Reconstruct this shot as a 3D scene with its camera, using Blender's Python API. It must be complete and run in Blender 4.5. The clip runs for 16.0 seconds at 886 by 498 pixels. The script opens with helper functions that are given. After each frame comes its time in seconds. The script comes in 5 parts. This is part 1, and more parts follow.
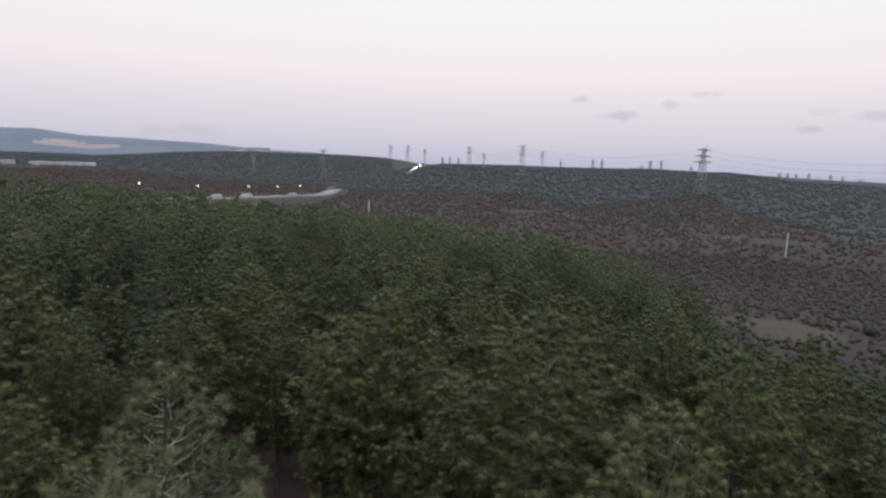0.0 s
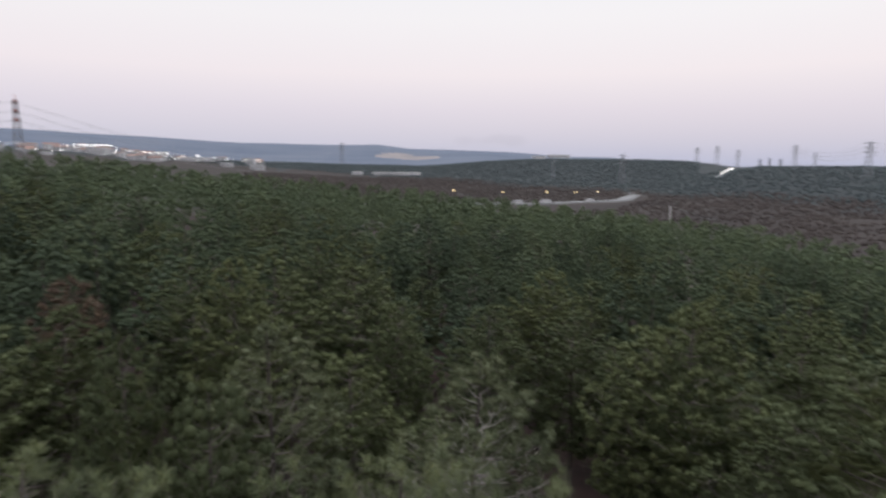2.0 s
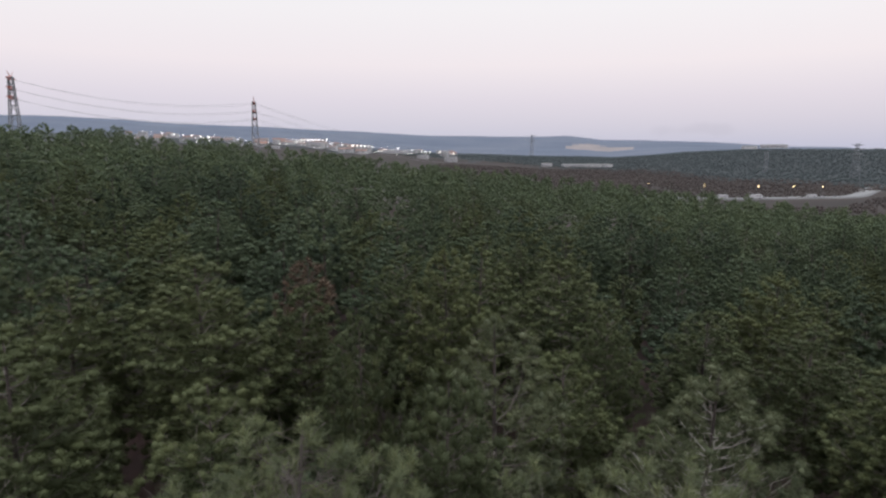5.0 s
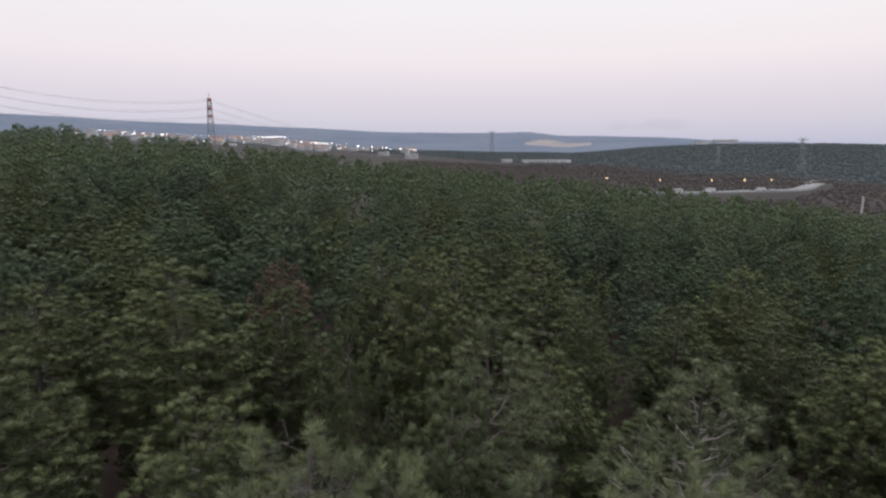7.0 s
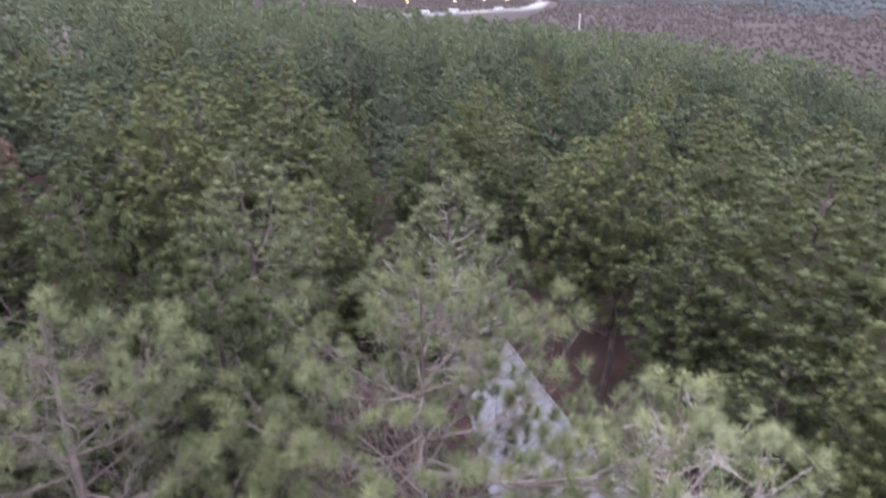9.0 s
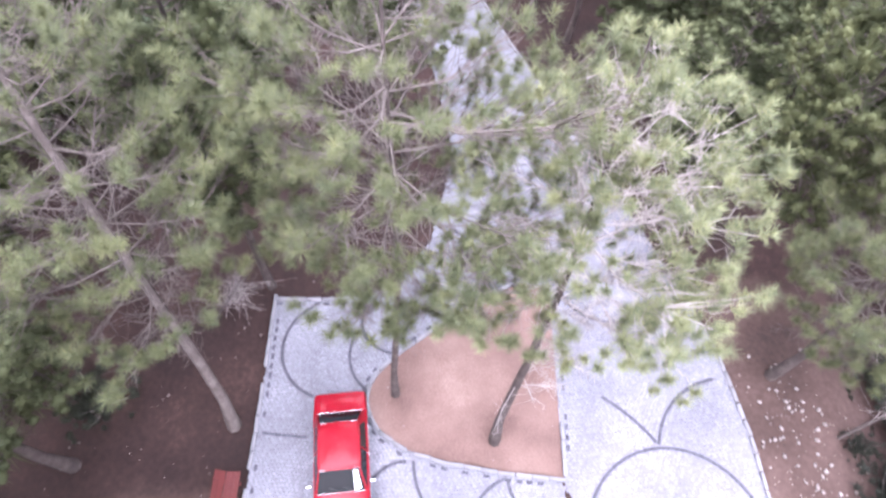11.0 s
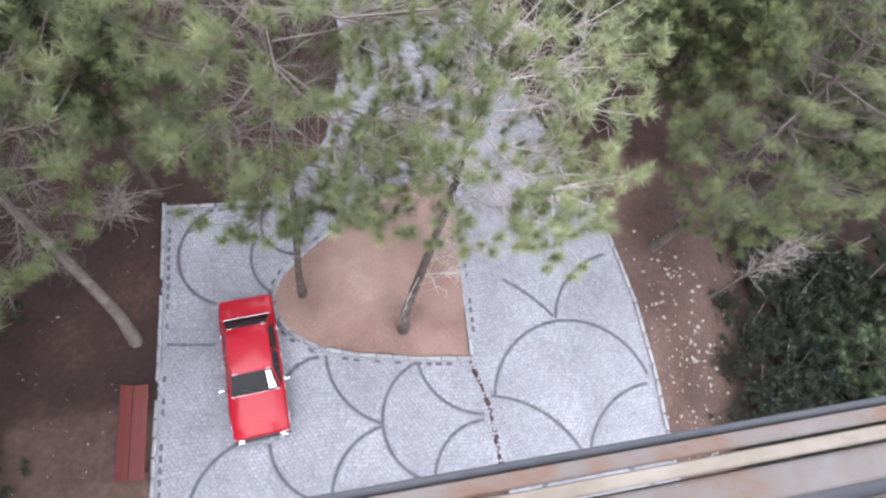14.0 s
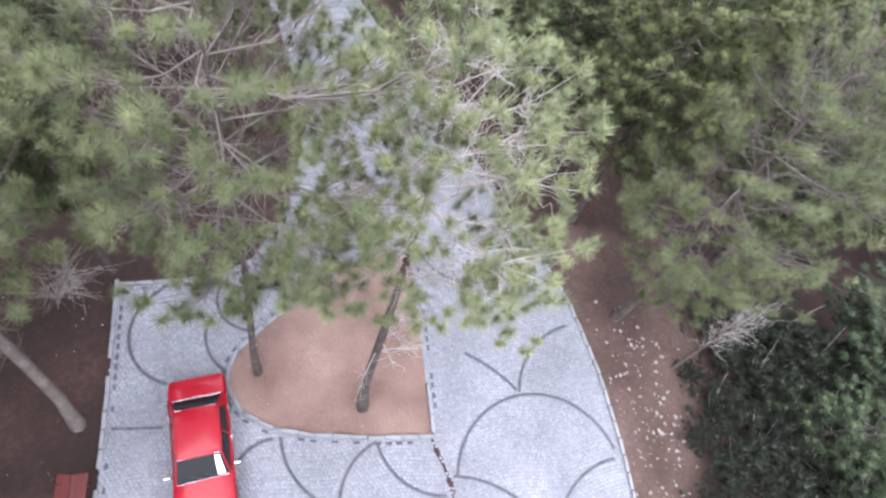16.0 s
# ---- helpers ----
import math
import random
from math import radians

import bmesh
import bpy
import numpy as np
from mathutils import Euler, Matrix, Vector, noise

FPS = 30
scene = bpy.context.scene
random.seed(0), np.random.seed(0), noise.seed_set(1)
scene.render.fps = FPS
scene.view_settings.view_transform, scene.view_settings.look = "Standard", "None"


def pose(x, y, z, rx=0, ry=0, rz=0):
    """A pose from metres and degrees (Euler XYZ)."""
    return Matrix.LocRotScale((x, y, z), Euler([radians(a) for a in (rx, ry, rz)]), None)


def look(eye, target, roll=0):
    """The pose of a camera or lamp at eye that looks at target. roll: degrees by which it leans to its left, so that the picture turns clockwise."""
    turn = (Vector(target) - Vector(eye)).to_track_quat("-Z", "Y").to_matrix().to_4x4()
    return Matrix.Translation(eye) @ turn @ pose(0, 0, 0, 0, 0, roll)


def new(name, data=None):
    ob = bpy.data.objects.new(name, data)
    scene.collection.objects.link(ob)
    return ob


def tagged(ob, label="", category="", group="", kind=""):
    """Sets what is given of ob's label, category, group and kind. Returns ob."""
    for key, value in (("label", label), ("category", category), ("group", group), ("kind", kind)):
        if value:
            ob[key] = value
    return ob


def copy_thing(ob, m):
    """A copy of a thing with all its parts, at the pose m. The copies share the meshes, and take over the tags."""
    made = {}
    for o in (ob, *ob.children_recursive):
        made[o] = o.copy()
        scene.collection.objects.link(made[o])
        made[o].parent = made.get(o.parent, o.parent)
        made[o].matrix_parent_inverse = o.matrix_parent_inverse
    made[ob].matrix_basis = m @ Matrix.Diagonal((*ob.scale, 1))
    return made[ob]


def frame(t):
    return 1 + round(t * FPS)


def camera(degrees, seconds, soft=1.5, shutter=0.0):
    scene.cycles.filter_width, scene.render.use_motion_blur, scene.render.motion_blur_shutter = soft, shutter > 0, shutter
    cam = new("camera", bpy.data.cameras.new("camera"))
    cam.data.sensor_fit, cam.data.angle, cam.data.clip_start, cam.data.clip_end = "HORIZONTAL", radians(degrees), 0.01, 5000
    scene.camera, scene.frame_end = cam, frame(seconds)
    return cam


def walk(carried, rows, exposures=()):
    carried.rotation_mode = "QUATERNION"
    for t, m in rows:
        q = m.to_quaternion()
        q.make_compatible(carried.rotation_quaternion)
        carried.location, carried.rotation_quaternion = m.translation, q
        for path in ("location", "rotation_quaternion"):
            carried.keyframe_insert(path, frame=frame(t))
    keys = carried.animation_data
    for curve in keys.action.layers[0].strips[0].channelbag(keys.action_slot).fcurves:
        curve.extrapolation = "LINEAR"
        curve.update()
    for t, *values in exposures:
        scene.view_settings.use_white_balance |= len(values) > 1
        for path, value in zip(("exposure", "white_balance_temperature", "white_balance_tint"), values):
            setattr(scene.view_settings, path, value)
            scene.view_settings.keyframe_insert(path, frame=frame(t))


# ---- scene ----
# ---- camera and its way: held by hand on the gallery of a watch tower ----
cam = camera(72.76, 16.0, soft=2.4, shutter=0.35)
PATH = [
    (0, (-0.000, 0.000, 17.663), (-0.000, 9.900, 16.255), 1.79),
    (0.5, (-0.060, -0.015, 17.661), (-0.541, 9.859, 16.151), 2.76),
    (1, (-0.176, -0.069, 17.671), (-1.268, 9.770, 16.251), 1.94),
    (1.5, (-0.306, -0.094, 17.666), (-2.906, 9.424, 16.041), 2.06),
    (2, (-0.330, -0.146, 17.673), (-4.948, 8.612, 16.270), 0.36),
    (2.5, (-0.439, -0.154, 17.706), (-6.099, 8.005, 16.522), 1.35),
    (3, (-0.634, -0.214, 17.689), (-6.303, 7.884, 16.180), -0.31),
    (3.5, (-0.828, -0.263, 17.668), (-7.205, 7.280, 16.109), 1.19),
    (4, (-0.986, -0.272, 17.684), (-8.083, 6.603, 16.149), -0.57),
    (4.2, (-1.076, -0.301, 17.686), (-8.101, 6.656, 16.188), -0.10),
    (6.3, (-1.810, -0.840, 17.811), (-8.907, 6.005, 16.144), 0.44),
    (6.5, (-1.863, -0.867, 17.807), (-8.793, 6.162, 16.204), 0.47),
    (7, (-1.973, -0.970, 17.842), (-8.558, 6.382, 16.237), -0.24),
    (7.5, (-1.951, -0.934, 17.836), (-8.156, 6.589, 15.624), 0.12),
    (8, (-1.909, -0.848, 17.804), (-7.076, 7.366, 15.388), -0.34),
    (8.5, (-1.791, -0.769, 17.767), (-5.757, 7.995, 15.035), -0.47),
    (9, (-1.761, -0.788, 17.640), (-4.720, 7.779, 13.413), -0.29),
    (9.5, (-1.824, -0.800, 17.606), (-4.371, 7.295, 12.316), 0.16),
    (10, (-1.828, -0.801, 17.543), (-4.183, 6.625, 11.273), 0.25),
    (10.2, (-1.807, -0.729, 17.581), (-3.881, 6.266, 10.742), 1.14),
    (12.3, (-1.824, -0.593, 17.545), (-2.149, 2.916, 8.186), 7.24),
    (12.5, (-1.838, -0.623, 17.550), (-1.912, 2.825, 8.164), 9.82),
    (13, (-1.775, -0.590, 17.522), (-1.322, 3.040, 8.215), 13.11),
    (13.5, (-1.747, -0.592, 17.522), (-1.192, 3.071, 8.234), 15.83),
    (14, (-1.590, -0.608, 17.533), (-0.962, 3.469, 8.423), 19.01),
    (14.5, (-1.489, -0.555, 17.532), (-0.811, 3.511, 8.421), 23.24),
    (15, (-1.389, -0.527, 17.512), (-0.170, 3.743, 8.552), 26.51),
    (15.5, (-1.259, -0.472, 17.517), (-0.211, 4.380, 8.836), 24.75),
    (16, (-1.138, -0.416, 17.555), (-0.338, 4.733, 9.020), 18.42),
]
EXPOSURES = [(0.0, 0.0, 6500, 10), (7.3, 0.0, 6500, 10), (8.0, 0.25, 6500, 12), (8.5, 0.45, 6500, 11), (9.0, 1.58, 6150, 25), (9.5, 2.2, 6050, 32), (10.2, 2.65, 5950, 34), (12.3, 1.82, 6400, 13), (12.6, 1.72, 6400, 13), (13.0, 1.55, 6400, 13), (13.6, 1.68, 6400, 13), (15.0, 1.86, 6350, 12), (16.0, 1.93, 6200, 14)]
walk(cam, [(t, look(eye, target, roll)) for t, eye, target, roll in PATH], EXPOSURES)


# ---- world, sun ----
def make_world():
    w = bpy.data.worlds.new("dusk_sky")
    scene.world = w
    w.use_nodes = True
    nt = w.node_tree
    nt.nodes.clear()
    N, L = nt.nodes.new, nt.links.new
    out, bg = N("ShaderNodeOutputWorld"), N("ShaderNodeBackground")
    co, sep = N("ShaderNodeTexCoord"), N("ShaderNodeSeparateXYZ")
    L(co.outputs["Generated"], sep.inputs[0])
    ramp = N("ShaderNodeValToRGB")
    L(sep.outputs["Z"], ramp.inputs[0])
    cr = ramp.color_ramp
    stops = [(0.0, (0.50, 0.52, 0.66)), (0.03, (0.57, 0.58, 0.70)), (0.085, (0.70, 0.66, 0.76)), (0.14, (0.84, 0.77, 0.82)), (0.22, (0.87, 0.84, 0.87)), (0.32, (0.86, 0.86, 0.90)), (0.6, (1.75, 1.81, 1.96)), (1.0, (2.65, 2.77, 3.05))]
    while len(cr.elements) < len(stops):
        cr.elements.new(0.5)
    for e, (p, c) in zip(cr.elements, stops):
        e.position, e.color = p, (*c, 1)
    sky = N("ShaderNodeTexSky")
    sky.sky_type, sky.sun_disc = "NISHITA", False
    sky.sun_elevation, sky.sun_rotation = radians(1.0), radians(190)
    add = N("ShaderNodeMix")
    add.data_type, add.blend_type = "RGBA", "ADD"
    add.inputs["Factor"].default_value = 0.04
    L(ramp.outputs[0], add.inputs["A"])
    L(sky.outputs[0], add.inputs["B"])
    # the small grey evening clouds, low in the sky
    last = add.outputs["Result"]
    wob = N("ShaderNodeTexNoise")
    wob.inputs["Scale"].default_value, wob.inputs["Detail"].default_value = 26, 5
    L(co.outputs["Generated"], wob.inputs["Vector"])
    for az, el, wide, high, dark in ((-12.3, 6.1, 1.3, 0.5, 0.5), (-15.2, 4.7, 2.1, 0.55, 0.6), (-19.8, 5.7, 0.7, 0.4, 0.4), (-22.5, 6.5, 1.7, 0.4, 0.35), (-30.9, 3.6, 1.3, 0.3, 0.55), (-34.9, 4.6, 1.6, 0.45, 0.5), (22.6, 2.2, 4.5, 0.6, 0.3), (-31.5, 5.0, 1.2, 0.35, 0.18)):
        a, e = radians(az), radians(el)
        c = (-math.sin(a) * math.cos(e), math.cos(a) * math.cos(e), math.sin(e))
        mp = N("ShaderNodeMapping")
        mp.vector_type = "TEXTURE"
        mp.inputs["Location"].default_value = c
        mp.inputs["Rotation"].default_value = (0, 0, a)
        mp.inputs["Scale"].default_value = (math.sin(radians(wide)), 1, math.sin(radians(high)))
        L(co.outputs["Generated"], mp.inputs[0])
        ln = N("ShaderNodeVectorMath")
        ln.operation = "LENGTH"
        L(mp.outputs[0], ln.inputs[0])
        m1 = N("ShaderNodeMath")
        m1.operation = "MULTIPLY_ADD"
        L(wob.outputs["Fac"], m1.inputs[0])
        m1.inputs[1].default_value = 2.2
        m1.inputs[2].default_value = -1.1
        m2 = N("ShaderNodeMath")
        m2.operation = "ADD"
        L(ln.outputs["Value"], m2.inputs[0])
        L(m1.outputs[0], m2.inputs[1])
        mr = N("ShaderNodeMapRange")
        mr.interpolation_type = "SMOOTHSTEP"
        mr.inputs["From Min"].default_value, mr.inputs["From Max"].default_value = 1.15, 0.2
        mr.inputs["To Min"].default_value, mr.inputs["To Max"].default_value = 0.0, dark
        L(m2.outputs[0], mr.inputs["Value"])
        mix = N("ShaderNodeMix")
        mix.data_type = "RGBA"
        L(mr.outputs[0], mix.inputs["Factor"])
        L(last, mix.inputs["A"])
        mix.inputs["B"].default_value = (0.52, 0.50, 0.58, 1)
        last = mix.outputs["Result"]
    L(last, bg.inputs["Color"])
    bg.inputs["Strength"].default_value = 1.0
    L(bg.outputs[0], out.inputs[0])


make_world()
sun = new("sun", bpy.data.lights.new("sun", "SUN"))
sun.data.energy, sun.data.angle, sun.data.color = 0.5, radians(60), (1.0, 0.93, 0.86)
sun.matrix_world = look((-6, -12, 50), (0, 0, 5))


# ---- materials ----
def material(name, stops, scale=6.0, rough=0.85, metal=0.0, bump=0.3, fine=60.0, spread=0.0, island=0.0, coat=0.0, translucent=0.0, coords="Object", detail=6):
    """A surface whose colour runs through stops by noise at two sizes, with fine relief."""
    m = bpy.data.materials.new(name)
    m.use_nodes = True
    nt = m.node_tree
    N, L = nt.nodes.new, nt.links.new
    b = nt.nodes["Principled BSDF"]
    co = N("ShaderNodeTexCoord")
    n1, n2 = N("ShaderNodeTexNoise"), N("ShaderNodeTexNoise")
    n1.inputs["Scale"].default_value, n1.inputs["Detail"].default_value = scale, detail
    n2.inputs["Scale"].default_value, n2.inputs["Detail"].default_value = fine, 4
    for n in (n1, n2):
        L(co.outputs[coords], n.inputs["Vector"])
    mx = N("ShaderNodeMath")
    mx.operation = "MULTIPLY_ADD"
    L(n2.outputs["Fac"], mx.inputs[0])
    mx.inputs[1].default_value = 0.45
    L(n1.outputs["Fac"], mx.inputs[2])
    last = mx.outputs[0]
    for source, amount in (("ShaderNodeObjectInfo", spread), ("ShaderNodeNewGeometry", island)):
        if amount:
            inf = N(source)
            ad = N("ShaderNodeMath")
            ad.operation = "MULTIPLY_ADD"
            L(inf.outputs["Random" if spread and source == "ShaderNodeObjectInfo" else "Random Per Island"], ad.inputs[0])
            ad.inputs[1].default_value = amount
            L(last, ad.inputs[2])
            last = ad.outputs[0]
    mr = N("ShaderNodeMapRange")
    mr.inputs["From Min"].default_value, mr.inputs["From Max"].default_value = 0.45, 1.0 + spread + island
    L(last, mr.inputs["Value"])
    ramp = N("ShaderNodeValToRGB")
    cr = ramp.color_ramp
    while len(cr.elements) < len(stops):
        cr.elements.new(0.5)
    for i, (e, c) in enumerate(zip(cr.elements, stops)):
        e.position, e.color = i / max(1, len(stops) - 1), (*c, 1)
    L(mr.outputs[0], ramp.inputs[0])
    L(ramp.outputs[0], b.inputs["Base Color"])
    b.inputs["Roughness"].default_value, b.inputs["Metallic"].default_value = rough, metal
    b.inputs["Coat Weight"].default_value = coat
    b.inputs["Specular IOR Level"].default_value = 0.3
    if bump:
        bp = N("ShaderNodeBump")
        bp.inputs["Strength"].default_value, bp.inputs["Distance"].default_value = bump, 0.02
        L(last, bp.inputs["Height"])
        L(bp.outputs[0], b.inputs["Normal"])
    if translucent:
        tr, ms = N("ShaderNodeBsdfTranslucent"), N("ShaderNodeMixShader")
        L(ramp.outputs[0], tr.inputs[0])
        ms.inputs[0].default_value = translucent
        L(b.outputs[0], ms.inputs[1])
        L(tr.outputs[0], ms.inputs[2])
        L(ms.outputs[0], nt.nodes["Material Output"].inputs[0])
    return m


def glow(name, colour, strength):
    m = bpy.data.materials.new(name)
    m.use_nodes = True
    b = m.node_tree.nodes["Principled BSDF"]
    b.inputs["Base Color"].default_value = (*colour, 1)
    b.inputs["Emission Color"].default_value = (*colour, 1)
    b.inputs["Emission Strength"].default_value = strength
    return m


def glass(name, colour=(0.008, 0.009, 0.010)):
    m = bpy.data.materials.new(name)
    m.use_nodes = True
    b = m.node_tree.nodes["Principled BSDF"]
    b.inputs["Base Color"].default_value = (*colour, 1)
    b.inputs["Roughness"].default_value = 0.04
    b.inputs["Specular IOR Level"].default_value = 0.2
    return m


NEEDLES_CLOSE = material("grey_green_pine_needles", [(0.0415, 0.053, 0.031), (0.0814, 0.0973, 0.0489), (0.1367, 0.151, 0.0718), (0.2164, 0.2208, 0.1042)], 1.8, 0.6, bump=0, fine=12.0, island=0.3, translucent=0.45)
NEEDLES_PALE = material("pale_green_pine_needles", [(0.0655, 0.082, 0.0513), (0.1286, 0.1504, 0.0812), (0.2159, 0.2336, 0.1189), (0.3417, 0.3417, 0.173)], 1.8, 0.6, bump=0, fine=12.0, island=0.3, translucent=0.45)
NEEDLES_FAR = material("far_pine_needles", [(0.0384, 0.055, 0.0313), (0.0664, 0.0889, 0.0443), (0.1014, 0.1227, 0.0565)], 0.25, 0.7, bump=0, fine=1.2, island=0.25, translucent=0.2)
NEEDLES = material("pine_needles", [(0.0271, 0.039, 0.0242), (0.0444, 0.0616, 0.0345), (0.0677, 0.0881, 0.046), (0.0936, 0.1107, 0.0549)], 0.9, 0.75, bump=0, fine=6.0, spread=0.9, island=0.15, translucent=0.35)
NEEDLES_OLIVE = material("olive_pine_needles", [(0.0341, 0.0428, 0.0197), (0.0539, 0.0658, 0.0282), (0.0777, 0.0897, 0.0366), (0.106, 0.1146, 0.0469)], 0.9, 0.75, bump=0, fine=6.0, spread=0.6, island=0.15, translucent=0.35)
# leaf green lowered nearly to black: the shade of overhead trees in the colour
BUSHLEAF = material("shade_toned_bush_leaves", [(0.005, 0.0062, 0.0037), (0.0105, 0.0136, 0.0071), (0.0248, 0.0291, 0.0143)], 1.2, 0.6, bump=0, fine=9.0, spread=0.5, island=0.3)
NEEDLES_DRY = material("sparse_pine_needles", [(0.0418, 0.0517, 0.0274), (0.0745, 0.0851, 0.0426), (0.1216, 0.1277, 0.0684)], 0.9, 0.65, bump=0, fine=9.0, island=0.3, translucent=0.25)
NEEDLES_RUST = material("rust_brown_needles", [(0.035, 0.0238, 0.0154), (0.0595, 0.0392, 0.0238), (0.091, 0.0616, 0.0364)], 1.2, 0.75, bump=0, fine=9.0, island=0.3)
BARK = material("pine_bark", [(0.022, 0.018, 0.016), (0.060, 0.048, 0.043), (0.13, 0.108, 0.098)], 3.0, 0.95, bump=0.8, fine=22.0, spread=0.2)
TWIG = material("bare_grey_wood", [(0.12, 0.105, 0.095), (0.24, 0.215, 0.20), (0.38, 0.35, 0.33)], 2.0, 0.9, bump=0.3, fine=14.0, spread=0.2)
LIMB = material("grey_brown_pine_limb", [(0.045, 0.037, 0.033), (0.10, 0.084, 0.075), (0.19, 0.165, 0.15)], 2.0, 0.9, bump=0.3, fine=14.0, spread=0.2)
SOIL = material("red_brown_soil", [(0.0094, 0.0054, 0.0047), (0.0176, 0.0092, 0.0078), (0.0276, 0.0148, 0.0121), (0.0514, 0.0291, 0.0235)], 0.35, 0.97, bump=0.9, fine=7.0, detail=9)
LITTER = material("island_soil", [(0.060, 0.036, 0.030), (0.100, 0.062, 0.051), (0.145, 0.095, 0.078), (0.205, 0.150, 0.125)], 0.45, 0.97, bump=0.6, fine=26.0, detail=7)
SCRUB = material("brown_scrub_ground", [(0.0095, 0.0065, 0.0053), (0.015, 0.0096, 0.0076), (0.022, 0.0141, 0.011)], 0.02, 0.97, bump=0.4, fine=0.3, detail=8)
EARTH = material("bare_reddish_earth", [(0.023, 0.014, 0.0115), (0.040, 0.024, 0.019), (0.062, 0.039, 0.032), (0.092, 0.065, 0.055)], 0.5, 0.97, bump=0.9, fine=9.0, detail=9)


def two_soils(name, dark, pale):
    """Dark soil that gives way to bare earth where the ground is marked bare, along a ragged line."""
    m = dark.copy()
    m.name = name
    nt = m.node_tree
    N, L = nt.nodes.new, nt.links.new
    ramp = next(n for n in nt.nodes if n.type == "VALTORGB")
    other = N("ShaderNodeValToRGB")
    while len(other.color_ramp.elements) < len(pale):
        other.color_ramp.elements.new(0.5)
    for i, (e, c) in enumerate(zip(other.color_ramp.elements, pale)):
        e.position, e.color = i / (len(pale) - 1), (*c, 1)
    L(ramp.inputs[0].links[0].from_socket, other.inputs[0])
    at, co, no, ad, mr, mix = N("ShaderNodeAttribute"), N("ShaderNodeTexCoord"), N("ShaderNodeTexNoise"), N("ShaderNodeMath"), N("ShaderNodeMapRange"), N("ShaderNodeMix")
    at.attribute_name = "bare"
    no.inputs["Scale"].default_value, no.inputs["Detail"].default_value = 0.9, 8
    L(co.outputs["Object"], no.inputs["Vector"])
    ad.operation = "ADD"
    L(at.outputs["Fac"], ad.inputs[0])
    L(no.outputs["Fac"], ad.inputs[1])
    mr.interpolation_type = "SMOOTHSTEP"
    mr.inputs["From Min"].default_value, mr.inputs["From Max"].default_value = 0.75, 1.35
    L(ad.outputs[0], mr.inputs["Value"])
    mix.data_type = "RGBA"
    L(mr.outputs[0], mix.inputs["Factor"])
    L(ramp.outputs[0], mix.inputs["A"])
    L(other.outputs[0], mix.inputs["B"])
    L(mix.outputs["Result"], nt.nodes["Principled BSDF"].inputs["Base Color"])
    return m


# dark wood floor, litter and pine shade in one tone; bare earth stays pale
GROUND_SOIL = two_soils("shaded_wood_soil", SOIL, [(0.023, 0.014, 0.0115), (0.040, 0.024, 0.019), (0.062, 0.039, 0.032), (0.092, 0.065, 0.055)])
# distant ground: the bluish haze of distance is mixed into both base colours
HILLWOOD = material("haze_tinted_wooded_ground", [(0.0101, 0.0137, 0.0149), (0.0128, 0.017, 0.0185), (0.0168, 0.0212, 0.0216)], 0.012, 0.97, bump=0.4, fine=0.12, detail=8)
FARLAND = material("haze_blue_hills", [(0.0595, 0.0735, 0.105), (0.0735, 0.0875, 0.119), (0.091, 0.1015, 0.1295)], 0.003, 1.0, bump=0, fine=0.03, detail=8)
DRYGRASS = material("dry_valley_grass", [(0.0196, 0.0156, 0.0104), (0.0272, 0.0212, 0.0143), (0.0348, 0.028, 0.0187)], 0.15, 0.97, bump=0.4, fine=1.5, detail=8)
BARELAND = material("bare_quarry_earth", [(0.133, 0.119, 0.119), (0.168, 0.147, 0.1435), (0.203, 0.175, 0.168)], 0.01, 0.95, bump=0, fine=0.1)
SETT = material("grey_granite_sett", [(0.082, 0.083, 0.094), (0.128, 0.129, 0.144), (0.172, 0.173, 0.192), (0.226, 0.227, 0.246)], 0.55, 0.8, bump=0.3, fine=11.0, island=0.20, detail=9)
SETT_DARK = material("dark_basalt_sett", [(0.032, 0.032, 0.040), (0.055, 0.055, 0.066), (0.085, 0.085, 0.098)], 2.0, 0.8, bump=0.3, fine=30.0, spread=0.3)
KERB = material("pale_kerb_stone", [(0.1165, 0.1165, 0.1237), (0.1665, 0.1665, 0.1747), (0.2259, 0.2224, 0.2259)], 2.0, 0.85, bump=0.3, fine=30.0, spread=0.3)
JOINT = material("sandy_joint_filling", [(0.095, 0.095, 0.105), (0.125, 0.125, 0.136), (0.155, 0.154, 0.165)], 1.5, 0.95, bump=0.4, fine=40.0)
STONE = material("loose_limestone", [(0.13, 0.11, 0.10), (0.21, 0.185, 0.17), (0.33, 0.31, 0.29)], 3.0, 0.9, bump=0.5, fine=25.0, spread=0.4)
PAINT = material("red_car_paint", [(0.17, 0.002, 0.007), (0.195, 0.003, 0.010), (0.22, 0.004, 0.013)], 0.6, 0.38, bump=0, fine=30.0, coat=0.22)
PAINT.node_tree.nodes["Principled BSDF"].inputs["Specular IOR Level"].default_value = 0.14
PAINT.node_tree.nodes["Principled BSDF"].inputs["Coat Roughness"].default_value = 0.12
CHROME = material("chrome", [(0.42, 0.43, 0.45), (0.52, 0.53, 0.55)], 4.0, 0.22, metal=1.0, bump=0)
RUBBER = material("black_rubber", [(0.012, 0.012, 0.012), (0.03, 0.03, 0.03)], 8.0, 0.8, bump=0.1)
GRILLE = material("black_grille", [(0.01, 0.01, 0.012), (0.03, 0.03, 0.03)], 8.0, 0.5, bump=0)
PANE = glass("dark_car_glass")
